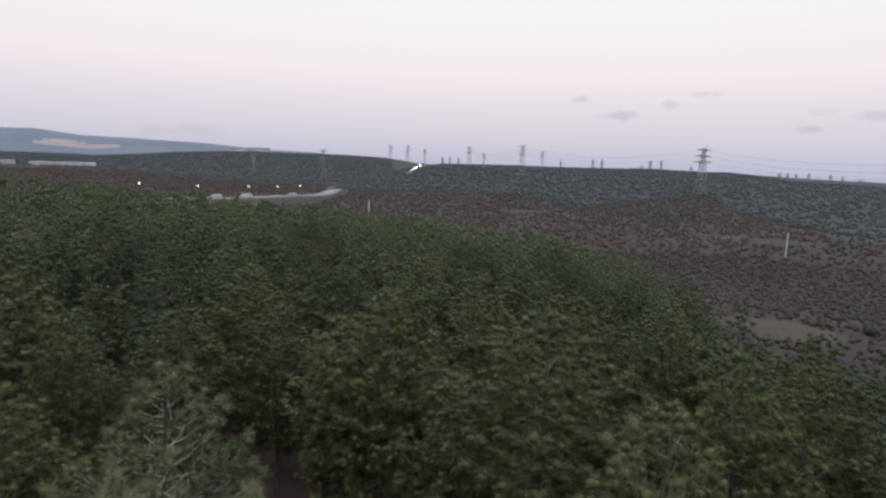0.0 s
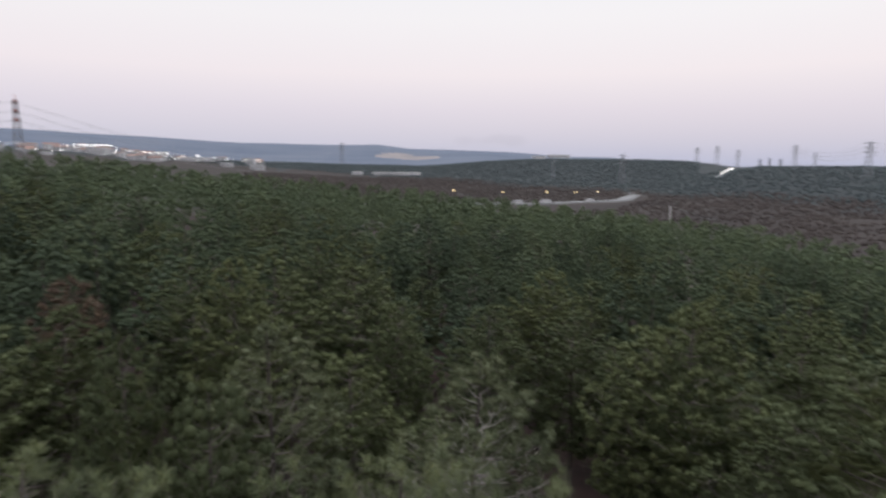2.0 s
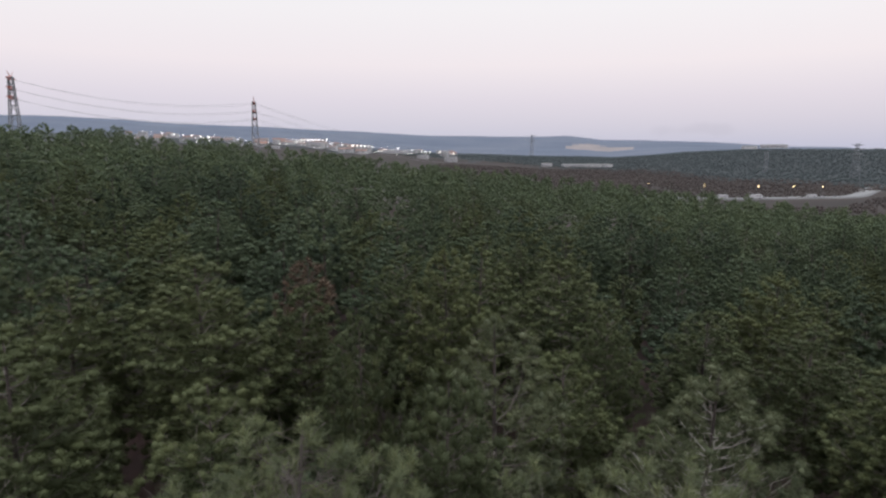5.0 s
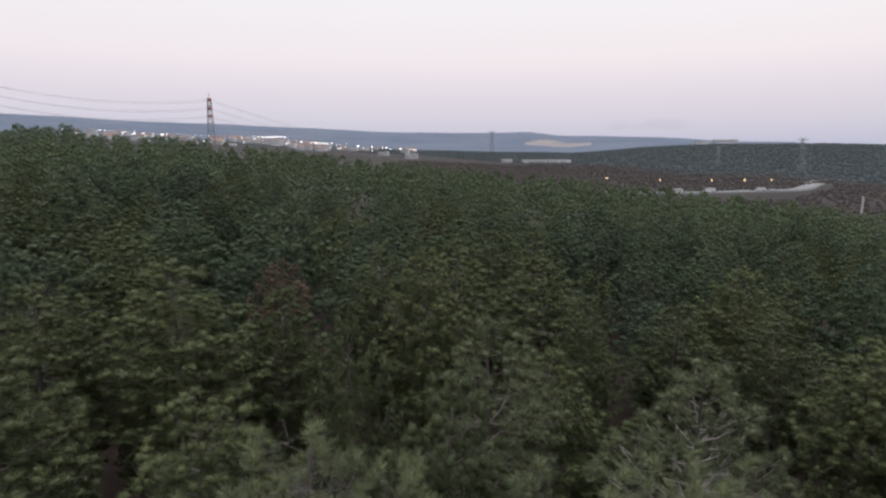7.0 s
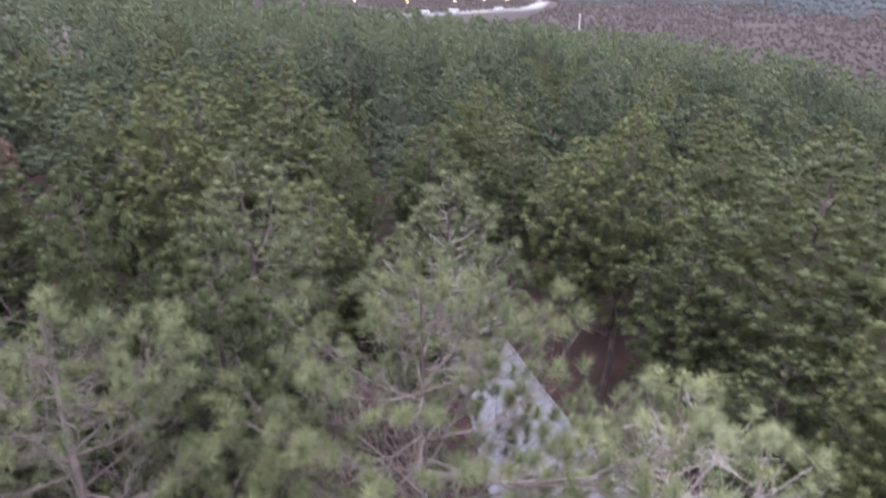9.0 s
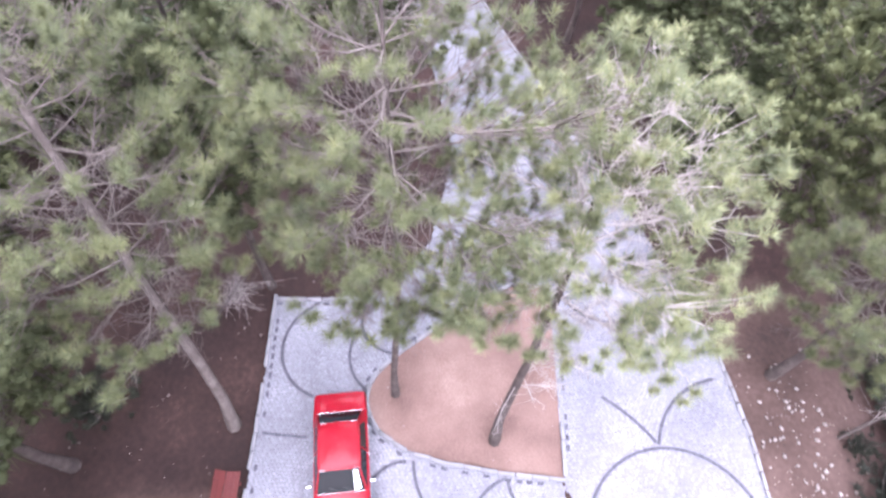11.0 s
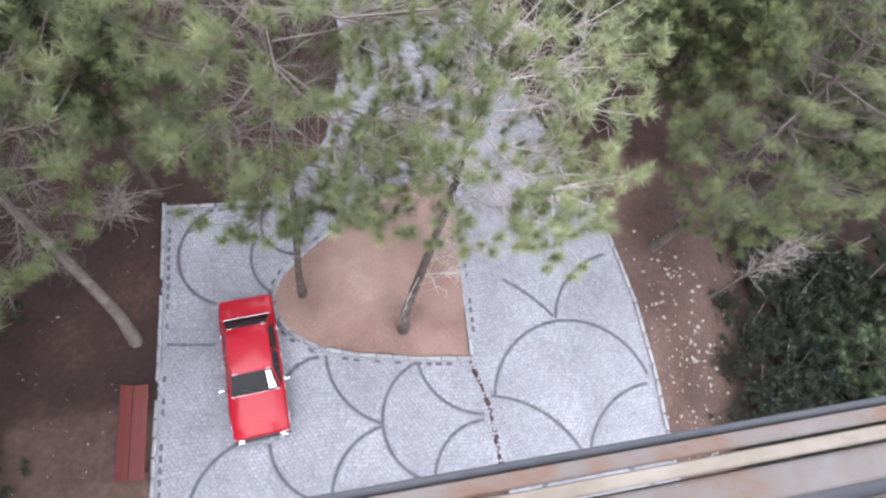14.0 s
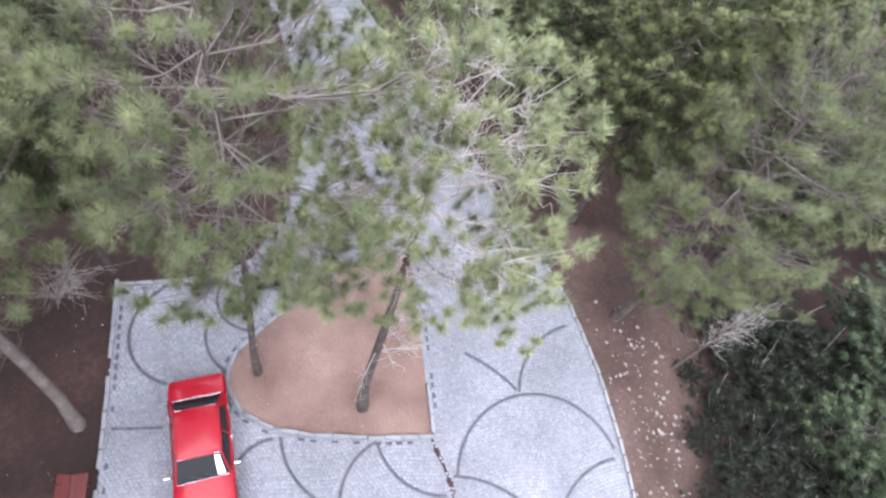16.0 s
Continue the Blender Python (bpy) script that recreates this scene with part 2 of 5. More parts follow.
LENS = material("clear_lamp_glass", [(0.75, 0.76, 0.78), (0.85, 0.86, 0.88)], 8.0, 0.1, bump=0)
LAMP_RED = material("red_lamp_glass", [(0.35, 0.01, 0.01), (0.45, 0.02, 0.02)], 8.0, 0.2, bump=0)
REDWOOD = material("red_painted_boards", [(0.0523, 0.0103, 0.0091), (0.0675, 0.0128, 0.0109), (0.0844, 0.017, 0.0146)], 1.5, 0.7, bump=0.3, fine=25.0, spread=0.2)
OLDWOOD = material("weathered_pale_rail", [(0.072, 0.025, 0.010), (0.072, 0.036, 0.022), (0.072, 0.062, 0.058), (0.080, 0.074, 0.073), (0.095, 0.089, 0.088)], 5.0, 0.85, bump=0.4, fine=45.0, spread=0.25)
PALEWOOD = material("bleached_beige_wood", [(0.085, 0.070, 0.056), (0.115, 0.098, 0.082), (0.145, 0.128, 0.112)], 6.0, 0.85, bump=0.4, fine=45.0)
STEEL_GREY = material("grey_painted_steel", [(0.024, 0.026, 0.031), (0.036, 0.038, 0.045), (0.05, 0.05, 0.056)], 5.0, 0.8, metal=0.2, bump=0.15, fine=50.0)
CONCRETE = material("tower_concrete", [(0.28, 0.27, 0.26), (0.40, 0.39, 0.37), (0.48, 0.47, 0.45)], 0.8, 0.9, bump=0.4, fine=18.0)
LATTICE = material("galvanised_steel", [(0.144, 0.15, 0.162), (0.192, 0.198, 0.21), (0.24, 0.24, 0.252)], 0.6, 0.6, metal=0.4, bump=0)
LATTICE_RED = material("red_white_mast_paint", [(0.35, 0.10, 0.08), (0.40, 0.16, 0.13)], 0.6, 0.7, bump=0)
POLE = material("pale_concrete_pole", [(0.30, 0.29, 0.29), (0.38, 0.37, 0.36)], 1.0, 0.9, bump=0)
ASPHALT = material("asphalt", [(0.112, 0.112, 0.1155), (0.147, 0.147, 0.147), (0.175, 0.1715, 0.168)], 0.05, 0.9, bump=0, fine=0.5)
WHITEWALL = material("white_render", [(0.294, 0.2905, 0.301), (0.392, 0.3885, 0.399), (0.504, 0.497, 0.504)], 0.05, 0.85, bump=0, fine=0.4, spread=0.4)
TILEROOF = material("clay_roof", [(0.14, 0.084, 0.07), (0.196, 0.119, 0.098), (0.238, 0.168, 0.14)], 0.3, 0.9, bump=0, spread=0.3)
# pale blue-grey, with haze as part of the facade colour
TOWERWALL = material("hazy_grey_facade", [(0.392, 0.392, 0.462), (0.448, 0.448, 0.518)], 0.03, 0.9, bump=0, spread=0.2)
BROWNBUSH = material("leafless_brown_bush", [(0.0296, 0.0243, 0.023), (0.0425, 0.0338, 0.0306), (0.0591, 0.0469, 0.0419)], 0.02, 0.95, bump=0, fine=0.4, island=0.4)
# woods on the hills, tinted bluish for haze like the ground below them
HILLTREE = material("haze_tinted_pines", [(0.0294, 0.0376, 0.0409), (0.0342, 0.0428, 0.0444), (0.0408, 0.0494, 0.0494)], 0.01, 0.95, bump=0, fine=0.4, island=0.25)
EVERGREEN = material("dark_evergreen_scrub", [(0.0154, 0.0189, 0.0133), (0.0224, 0.0266, 0.0182), (0.0315, 0.035, 0.0238)], 0.02, 0.95, bump=0, fine=0.4, island=0.3)
WHITE_LIGHT = glow("white_lamp_light", (1.0, 0.97, 0.9), 6.0)
AMBER_LIGHT = glow("amber_lamp_light", (1.0, 0.72, 0.35), 5.0)


# ---- building helpers ----
def mesh_from(name, V, F, mats):
    """A mesh from arrays of places and of faces that all have as many corners."""
    V, F = np.asarray(V, np.float32), np.asarray(F, np.int32)
    me = bpy.data.meshes.new(name)
    me.vertices.add(len(V))
    me.vertices.foreach_set("co", V.ravel())
    k = F.shape[1]
    me.loops.add(F.size)
    me.loops.foreach_set("vertex_index", F.ravel())
    me.polygons.add(len(F))
    me.polygons.foreach_set("loop_start", np.arange(len(F), dtype=np.int32) * k)
    me.update(calc_edges=True)
    for m in mats if isinstance(mats, (list, tuple)) else [mats]:
        me.materials.append(m)
    return me


def part(name, shape, mat, parent=None, label=""):
    """Links a bmesh, or arrays of places and faces, as one mesh object under a thing or a part."""
    if isinstance(shape, bmesh.types.BMesh):
        me = bpy.data.meshes.new(name)
        shape.to_mesh(me)
        shape.free()
        me.materials.append(mat)
    elif isinstance(shape, tuple):
        me = mesh_from(name, shape[0], shape[1], mat)
    else:
        me = shape
    ob = new(name, me)
    if parent is not None:
        ob.parent = parent
    return tagged(ob, label)


def thing(name, label, category, group="", kind="", at=None):
    ob = new(name)
    ob.empty_display_size = 0.3
    if at is not None:
        ob.matrix_world = at
    return tagged(ob, label, category, group, kind)


def join(pieces):
    """Many (V, F) with faces of one kind as one."""
    V, F, n = [], [], 0
    for v, f in pieces:
        V.append(v)
        F.append(np.asarray(f) + n)
        n += len(v)
    return np.concatenate(V), np.concatenate(F)


def tube(pts, radii, n=5):
    """A tapered tube of quads along pts."""
    pts = np.asarray(pts, float)
    d = np.gradient(pts, axis=0)
    d /= np.linalg.norm(d, axis=1, keepdims=True) + 1e-9
    side = np.cross(d, (0.31, 0.2, 0.93) if abs(d[0, 2]) < 0.9 else (1.0, 0.1, 0.0))
    side /= np.linalg.norm(side, axis=1, keepdims=True) + 1e-9
    up = np.cross(d, side)
    a = np.arange(n) * 2 * np.pi / n
    V = (pts[:, None] + np.asarray(radii)[:, None, None] * (np.cos(a)[None, :, None] * side[:, None] + np.sin(a)[None, :, None] * up[:, None])).reshape(-1, 3)
    k = np.arange(len(pts) - 1)[:, None] * n
    i = np.arange(n)[None]
    j = (i + 1) % n
    F = np.stack([k + i, k + j, k + n + j, k + n + i], -1).reshape(-1, 4)
    return V, F


def box(x0, y0, z0, x1, y1, z1):
    V = np.array([(x, y, z) for z in (z0, z1) for y in (y0, y1) for x in (x0, x1)], float)
    F = np.array([(0, 2, 3, 1), (4, 5, 7, 6), (0, 1, 5, 4), (2, 6, 7, 3), (0, 4, 6, 2), (1, 3, 7, 5)])
    return V, F


def bevelled(x0, y0, z0, x1, y1, z1, b=0.01, seg=2):
    bm = bmesh.new()
    bmesh.ops.create_cube(bm, size=1, matrix=Matrix.LocRotScale(((x0 + x1) / 2, (y0 + y1) / 2, (z0 + z1) / 2), None, (x1 - x0, y1 - y0, z1 - z0)))
    bmesh.ops.bevel(bm, geom=bm.edges[:], offset=b, segments=seg, affect="EDGES", profile=0.5)
    return bm


# ---- the lie of the land ----
def smooth(a, b, x):
    t = np.clip((x - a) / (b - a), 0, 1)
    return t * t * (3 - 2 * t)


def wave(x, y, s, k=0.0):
    """Gentle unevenness of about +-1 at size s."""
    return (np.sin(x / s + 1.3 + k) * np.cos(y / s * 0.83 + 0.4 + k) + 0.6 * np.sin(x / s * 1.9 + y / s * 1.3 + k * 2) + 0.4 * np.sin(-x / s * 3.1 + y / s * 3.7 + k)) / 1.6


EYE_Z = 17.6


def land(x, y):
    x, y = np.asarray(x, float), np.asarray(y, float)
    r, az = np.hypot(x, y), np.degrees(np.arctan2(-x, y))
    near = (-0.073 * x - 0.060 * y) * smooth(11, 40, r) - (0.30 - 0.22 * smooth(12, 26, y)) * np.clip(x - 8.5, 0, 22) + 0.15 * wave(x, y, 9) * smooth(12, 30, r)
    floor = -25 + 45 * smooth(30, 75, az) + 2.0 * wave(x, y, 90)
    z = near + smooth(160, 330, r) * (floor - near)
    crest = EYE_Z + 1300 * np.tan(np.radians(np.interp(az, [-180, -60, -37, -30, -25, -9, 1, 5, 180], [-1.2, -1.2, -0.95, -0.67, -0.2, -0.08, -0.12, -0.4, -1.2])))
    right = smooth(560, 1300, r) * smooth(7, 0, az)
    z = z + right * (crest + 3.0 * wave(x, y, 130) - z)
    mid = EYE_Z + 2200 * np.tan(np.radians(np.interp(az, [-180, 0, 1.5, 5, 10, 18, 24, 30, 45, 52, 58, 66, 75, 180], [-1, -0.7, -0.05, 0.20, 0.45, 0.40, 0.28, -0.25, 0.0, 0.5, 0.95, 1.2, 1.7, -1])))
    left = smooth(900, 2200, r) * smooth(0, 4, az)
    z = z + left * (mid + 4.0 * wave(x, y, 170) - z)
    far = EYE_Z + 4200 * np.tan(np.radians(np.interp(az, [-180, 0, 12, 17, 23, 27.4, 31, 34, 41, 54, 66, 76, 85, 180], [-0.6, -0.6, 0.61, 0.75, 1.05, 1.33, 1.33, 1.72, 1.6, 2.08, 2.5, 2.8, 2.9, -0.6])))
    z = z + smooth(2700, 4200, r) * (far + 7.0 * wave(x, y, 260) - z)
    return z


def wood_edge(az):
    """How far the pine wood reaches in each direction."""
    return np.interp(az, [-62, -46, -38, -30, -25, -22.5, -17.3, -9, 1, 7, 14, 92], [46, 50, 52, 44, 50, 88, 122, 148, 166, 182, 192, 205])


def scrub_edge(az):
    """Where the brown scrub gives way to the woods of the hills."""
    return np.interp(az, [-180, -38, -28, -23, -14, -6, 1.5, 7.3, 10, 20, 29, 36, 45, 180], [600, 460, 620, 830, 640, 740, 780, 900, 980, 1050, 1350, 1500, 1700, 900])


def meadow(x, y):
    """An open strip of dry grass at the foot of the wooded slope."""
    r, az = np.hypot(x, y), np.degrees(np.arctan2(-x, y))
    return ((az + 30 + 0.03 * (r - 140)) / 5.0) ** 2 + ((r - 142 - 6 * wave(x, y, 12)) / 15) ** 2 < 1


def build_ground():
    az = np.concatenate([np.arange(-180, -48, 2.0), np.arange(-48, 92, 0.6), np.arange(92, 180, 2.0)])
    rr = np.concatenate([np.linspace(1.0, 16, 60), np.linspace(16.5, 40, 22), np.linspace(43, 400, 60), np.linspace(410, 1500, 80), np.linspace(1540, 4700, 110)])
    A, R = np.meshgrid(np.radians(az), rr)
    X, Y = -np.sin(A) * R, np.cos(A) * R
    Z = land(X, Y) - 0.05
    V = np.concatenate([[(0, 0, -0.05)], np.stack([X, Y, Z], -1).reshape(-1, 3)])
    n = len(az)
    k, i = np.meshgrid(np.arange(len(rr) - 1), np.arange(n), indexing="ij")
    j = (i + 1) % n
    Q = np.stack([1 + k * n + i, 1 + (k + 1) * n + i, 1 + (k + 1) * n + j, 1 + k * n + j], -1).reshape(-1, 4)
    i = np.arange(n)
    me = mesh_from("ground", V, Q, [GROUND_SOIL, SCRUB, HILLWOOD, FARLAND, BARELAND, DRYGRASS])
    vx, vy = V[:, 0], V[:, 1]
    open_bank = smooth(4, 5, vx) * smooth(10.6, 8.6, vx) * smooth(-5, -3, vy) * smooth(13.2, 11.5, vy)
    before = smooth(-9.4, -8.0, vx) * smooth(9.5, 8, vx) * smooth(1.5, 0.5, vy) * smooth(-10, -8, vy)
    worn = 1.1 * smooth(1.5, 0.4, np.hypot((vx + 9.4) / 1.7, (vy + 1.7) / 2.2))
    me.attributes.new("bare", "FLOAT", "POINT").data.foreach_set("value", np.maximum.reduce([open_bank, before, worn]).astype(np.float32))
    c = V[Q].mean(1)
    r, a = np.hypot(c[:, 0], c[:, 1]), np.degrees(np.arctan2(-c[:, 0], c[:, 1]))
    edge = scrub_edge(a)
    edge = edge * (1 + 0.10 * wave(c[:, 0], c[:, 1], 60) + 0.05 * wave(c[:, 0], c[:, 1], 17, 2))
    wood = wood_edge(a) + 14
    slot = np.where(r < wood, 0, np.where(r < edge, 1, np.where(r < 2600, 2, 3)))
    bare = (((a - 31.1) / 2.9) ** 2 + ((r - 3330 - 90 * wave(c[:, 0], c[:, 1], 120)) / 150) ** 2) < 1
    slot[bare] = 4
    patch = (wave(c[:, 0], c[:, 1], 75, 4) > 0.62) & (slot == 1) & (a < -5) & (r > 330)
    slot[patch] = 2
    slot[meadow(c[:, 0], c[:, 1]) & (slot == 1)] = 5
    me.polygons.foreach_set("material_index", slot.astype(np.int32))
    me.polygons.foreach_set("use_smooth", np.ones(len(Q), bool))
    ob = tagged(new("ground", me), "red-brown soil falling to a brown scrub valley and wooded hills", "ground", kind="structure")
    fan = np.stack([np.zeros(n, int), 1 + i, 1 + (i + 1) % n], -1)
    part("ground_patch", (V[: n + 1], fan), EARTH, ob)
    return ob


build_ground()


# ---- pines ----
ICO_V = np.array([(0, s * 1.0, t * 1.618) for s in (-1, 1) for t in (-1, 1)] + [(s * 1.0, t * 1.618, 0) for s in (-1, 1) for t in (-1, 1)] + [(t * 1.618, 0, s * 1.0) for s in (-1, 1) for t in (-1, 1)]) / 1.902
ICO_F = np.array([f for f in [(a, b, c) for a in range(12) for b in range(a + 1, 12) for c in range(b + 1, 12)] if all(abs(np.linalg.norm(ICO_V[f[i]] - ICO_V[f[j]]) - 1.0515) < 0.01 for i, j in ((0, 1), (1, 2), (0, 2)))])
ICO_F = np.array([f if np.dot(np.cross(ICO_V[f[1]] - ICO_V[f[0]], ICO_V[f[2]] - ICO_V[f[0]]), ICO_V[f[0]]) > 0 else f[::-1] for f in ICO_F])
OCT_V = np.array([(1, 0, 0), (0, 1, 0), (-1, 0, 0), (0, -1, 0), (0, 0, 1), (0, 0, -1)], float)
OCT_F = np.array([(0, 1, 4), (1, 2, 4), (2, 3, 4), (3, 0, 4), (1, 0, 5), (2, 1, 5), (3, 2, 5), (0, 3, 5)])


def cushions(centres, size, rng, coarse=False):
    """The dense inside of each tuft: small uneven lumps."""
    bv, bf = (OCT_V, OCT_F) if coarse else (ICO_V, ICO_F)
    n = len(centres)
    V = bv[None] * rng.uniform(0.6, 1.35, (n, len(bv), 1)) * size[:, None, None] + centres[:, None]
    F = bf[None] + (np.arange(n) * len(bv))[:, None, None]
    return V.reshape(-1, 3), F.reshape(-1, 3)


def needles(centres, axes, size, blades, width, rng, core=0.0, coarse=False):
    """Bottle-brush tufts: thin triangles that stand off a short shoot at each centre."""
    if core:
        return join([cushions(centres - axes * 0.1 * size[:, None], size * core, rng, coarse), needles(centres, axes, size, blades, width, rng)])
    n = len(centres)
    ax = axes / (np.linalg.norm(axes, axis=1, keepdims=True) + 1e-9)
    d = rng.normal(size=(n, blades, 3))
    d -= (d * ax[:, None]).sum(2, keepdims=True) * ax[:, None]
    d /= np.linalg.norm(d, axis=2, keepdims=True) + 1e-9
    t = rng.uniform(0, 1, (n, blades, 1))
    d = d + ax[:, None] * (0.15 + 1.1 * t**2)
    d /= np.linalg.norm(d, axis=2, keepdims=True) + 1e-9
    z = size[:, None, None]
    c = centres[:, None] + ax[:, None] * z * (t - 0.6) * 0.6
    ln = z * rng.uniform(0.5, 0.75, (n, blades, 1))
    s = np.cross(d, (0.0, 0.0, 1.0)) + 0.35 * rng.normal(size=(n, blades, 3))
    s -= (s * d).sum(2, keepdims=True) * d
    s /= np.linalg.norm(s, axis=2, keepdims=True) + 1e-9
    V = np.stack([c - s * width / 2, c + s * width / 2, c + d * ln], 2).reshape(-1, 3)
    return V, np.arange(len(V)).reshape(-1, 3)


def puffs(C, A, S, blades, width, core, rng, coarse=False):
    """Rounded tufts of needles: a lumpy middle with blades that stand off it all round, most of them upwards."""
    n = len(C)
    out = [cushions(C, S * core, rng, coarse)]
    if blades:
        d = rng.normal(size=(n, blades, 3)) + 0.7 * A[:, None]
        d /= np.linalg.norm(d, axis=2, keepdims=True) + 1e-9
        s = np.cross(d, rng.normal(size=(n, blades, 3)))
        s /= np.linalg.norm(s, axis=2, keepdims=True) + 1e-9
        z = S[:, None, None]
        c = C[:, None] + d * z * core * 0.5
        tip = C[:, None] + d * z * rng.uniform(0.8, 1.15, (n, blades, 1))
        V = np.stack([c - s * width / 2, c + s * width / 2, tip], 2).reshape(-1, 3)
        out.append((V, np.arange(len(V)).reshape(-1, 3)))
    return join(out)


def pine_shape(seed, H, R, base=0.4, lean=(0, 0), puff=0.30, ring=0.52, pitch=0.55, arms=6, inside_bare=0.5, blades=46, width=0.03, core=0.62, brush=False, gaps=0.06, dead=3, sides=8, limbs=True, coarse=False, heart=1.0, slim=2.0, spray=0, stout=1.0, dry_side=None, lop=(0.0, 0.0)):
    """Trunk, limbs, needles and dark inside of one pine as arrays. lean: how far the top stands off the foot."""
    rng = np.random.default_rng(seed)
    hs = np.linspace(0, H, 9)
    u = hs / H
    axis = np.stack([lean[0] * u**1.2 + 0.12 * np.sin(u * 5 + seed) * (u > 0), lean[1] * u**1.2 + 0.1 * np.sin(u * 4 + 2 * seed) * (u > 0), hs], 1)
    trunk = tube(axis, stout * (0.0085 * H + 0.02) * (1 - u) ** 0.8 + 0.018 + 0.05 * np.exp(-hs * 3), sides)
    at = lambda h: np.array([np.interp(h, hs, axis[:, k]) for k in range(3)])
    sway = rng.uniform(0, 6.28, 3)
    wood, C, A, S, M, Q = [], [], [], [], [], []
    low, turn = base * H, rng.uniform(0, 6)
    # dry whorls under the crown
    for w in range(dead):
        for i in range(3):
            turn += 2.1 + rng.uniform(-0.4, 0.4)
            way = turn if dry_side is None else dry_side + rng.normal() * 0.7
            p0 = at(low - 0.3 - 0.5 * w + rng.uniform(-0.15, 0.15))
            ln = R * rng.uniform(0.2, 0.5)
            out = np.array([math.cos(way), math.sin(way), rng.uniform(-0.2, 0.15)])
            p1, p2 = p0 + out * ln * 0.55 + rng.normal(size=3) * 0.09, p0 + out * ln + rng.normal(size=3) * 0.16
            rad = 0.008 + 0.005 * ln
            wood.append(tube([p0, p1, p2], [rad, rad * 0.7, rad * 0.25], 4))
            for _ in range(9 if limbs else 2):
                e = p0 + (p2 - p0) * rng.uniform(0.35, 1)
                q = e + out * rng.uniform(0.05, 0.3) + rng.normal(size=3) * 0.2
                b = (e + q) / 2 + rng.normal(size=3) * 0.07
                wood.append(tube([e, b, q], [rad * 0.5, rad * 0.35, rad * 0.2], 3))
                wood.append(tube([b, b + rng.normal(size=3) * 0.16], [rad * 0.35, rad * 0.15], 3))
    h = low
    while h < H - 0.35:
        q = (h - low) / (H - low)
        k = arms if q < 0.75 else max(3, arms - 2)
        for i in range(k):
            turn += 2 * math.pi / k + rng.uniform(-0.3, 0.3)
            if rng.random() < gaps:
                continue
            env = min(1.0, ((H - h) / (slim * R)) ** 0.9) * min(1.0, 0.74 + 0.9 * q) * (1 + 0.12 * math.sin(2 * turn + sway[0]) + 0.10 * math.sin(3 * turn + sway[1] + 4 * q)) * (1 + lop[1] * math.cos(turn - lop[0]))
            ln = R * env * rng.uniform(0.76, 1.16) + 0.16
            rise = 0.02 + 0.62 * q + rng.uniform(-0.08, 0.12)
            out = np.array([math.cos(turn), math.sin(turn), 0])
            side = np.array([-out[1], out[0], 0])
            p0 = at(h + rng.uniform(-0.2, 0.2))
            bend = side * rng.normal() * 0.07 * ln
            along_limb = lambda f: p0 + out * ln * f + bend * math.sin(f * 3.1) + np.array([0, 0, rise * ln * f + 0.14 * ln * f * f - 0.10 * ln * math.sin(f * 3.1)])
            rad = (0.010 + 0.0085 * ln) * (0.75 if brush else 1)
            if limbs:
                wood.append(tube([along_limb(f) for f in (0, 0.35, 0.7, 1.0)], [rad, rad * 0.78, rad * 0.5, rad * 0.25], 4))
            C.append(along_limb(1.0) + (0, 0, 0.08)); A.append(out * 0.5 + (0, 0, 0.8)); S.append(puff * rng.uniform(0.9, 1.2))
            if ln > 0.9:
                M.append(along_limb(0.55) - (0, 0, 0.10)); Q.append(0.31 * ln)
            for _ in range(spray):
                e = along_limb(rng.uniform(0.15, 0.75))
                w = e + out * rng.uniform(0.0, 0.35) + side * rng.normal() * 0.3 + np.array([0, 0, rng.normal() * 0.2])
                b = (e + w) / 2 + rng.normal(size=3) * 0.09
                wood.append(tube([e, b, w], [0.010, 0.008, 0.004], 3))
                for _ in range(2):
                    wood.append(tube([b, b + rng.normal(size=3) * 0.13, b + rng.normal(size=3) * 0.2], [0.007, 0.005, 0.003], 3))
            for s in range(int(np.clip(round((1 - inside_bare**2) * math.pi * ln * ln / k / ring**2), 1, 22))):
                f = math.sqrt(rng.uniform(inside_bare**2, 1))
                w = along_limb(f) + side * rng.uniform(-0.95, 0.95) * math.pi / k * ln * f + np.array([0, 0, rng.uniform(-0.05, 0.22)])
                if limbs:
                    e = along_limb(max(0.1, f - 0.28))
                    a1, a2 = e + (w - e) * 0.35 + rng.normal(size=3) * 0.07, e + (w - e) * 0.7 + rng.normal(size=3) * 0.07
                    wood.append(tube([e, a1, a2, w], [rad * 0.38, rad * 0.3, rad * 0.22, rad * 0.12], 3))
                C.append(w); A.append(out * 0.35 + side * rng.uniform(-0.3, 0.3) + (0, 0, 0.85)); S.append(puff * rng.uniform(0.72, 1.1))
        h += pitch * rng.uniform(0.85, 1.15)
    top = axis[-1]
    for i in range(4):
        C.append(top + np.array([0.7 * puff * math.cos(i * 1.6), 0.7 * puff * math.sin(i * 1.6), -0.1 - 0.16 * i])); A.append(np.array([0, 0, 1.2])); S.append(puff * 0.85)
    C.append(top + (0, 0, 0.05)); A.append(np.array([0, 0, 1.2])); S.append(puff * 0.8)
    C, A, S = np.array(C), np.array(A), np.array(S)
    dense = []
    if brush:
        crown = needles(C, A, S * 1.45, blades, width, rng)
        if heart:
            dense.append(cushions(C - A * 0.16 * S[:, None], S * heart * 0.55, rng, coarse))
    else:
        crown = puffs(C, A, S, blades, width, core, rng, coarse)
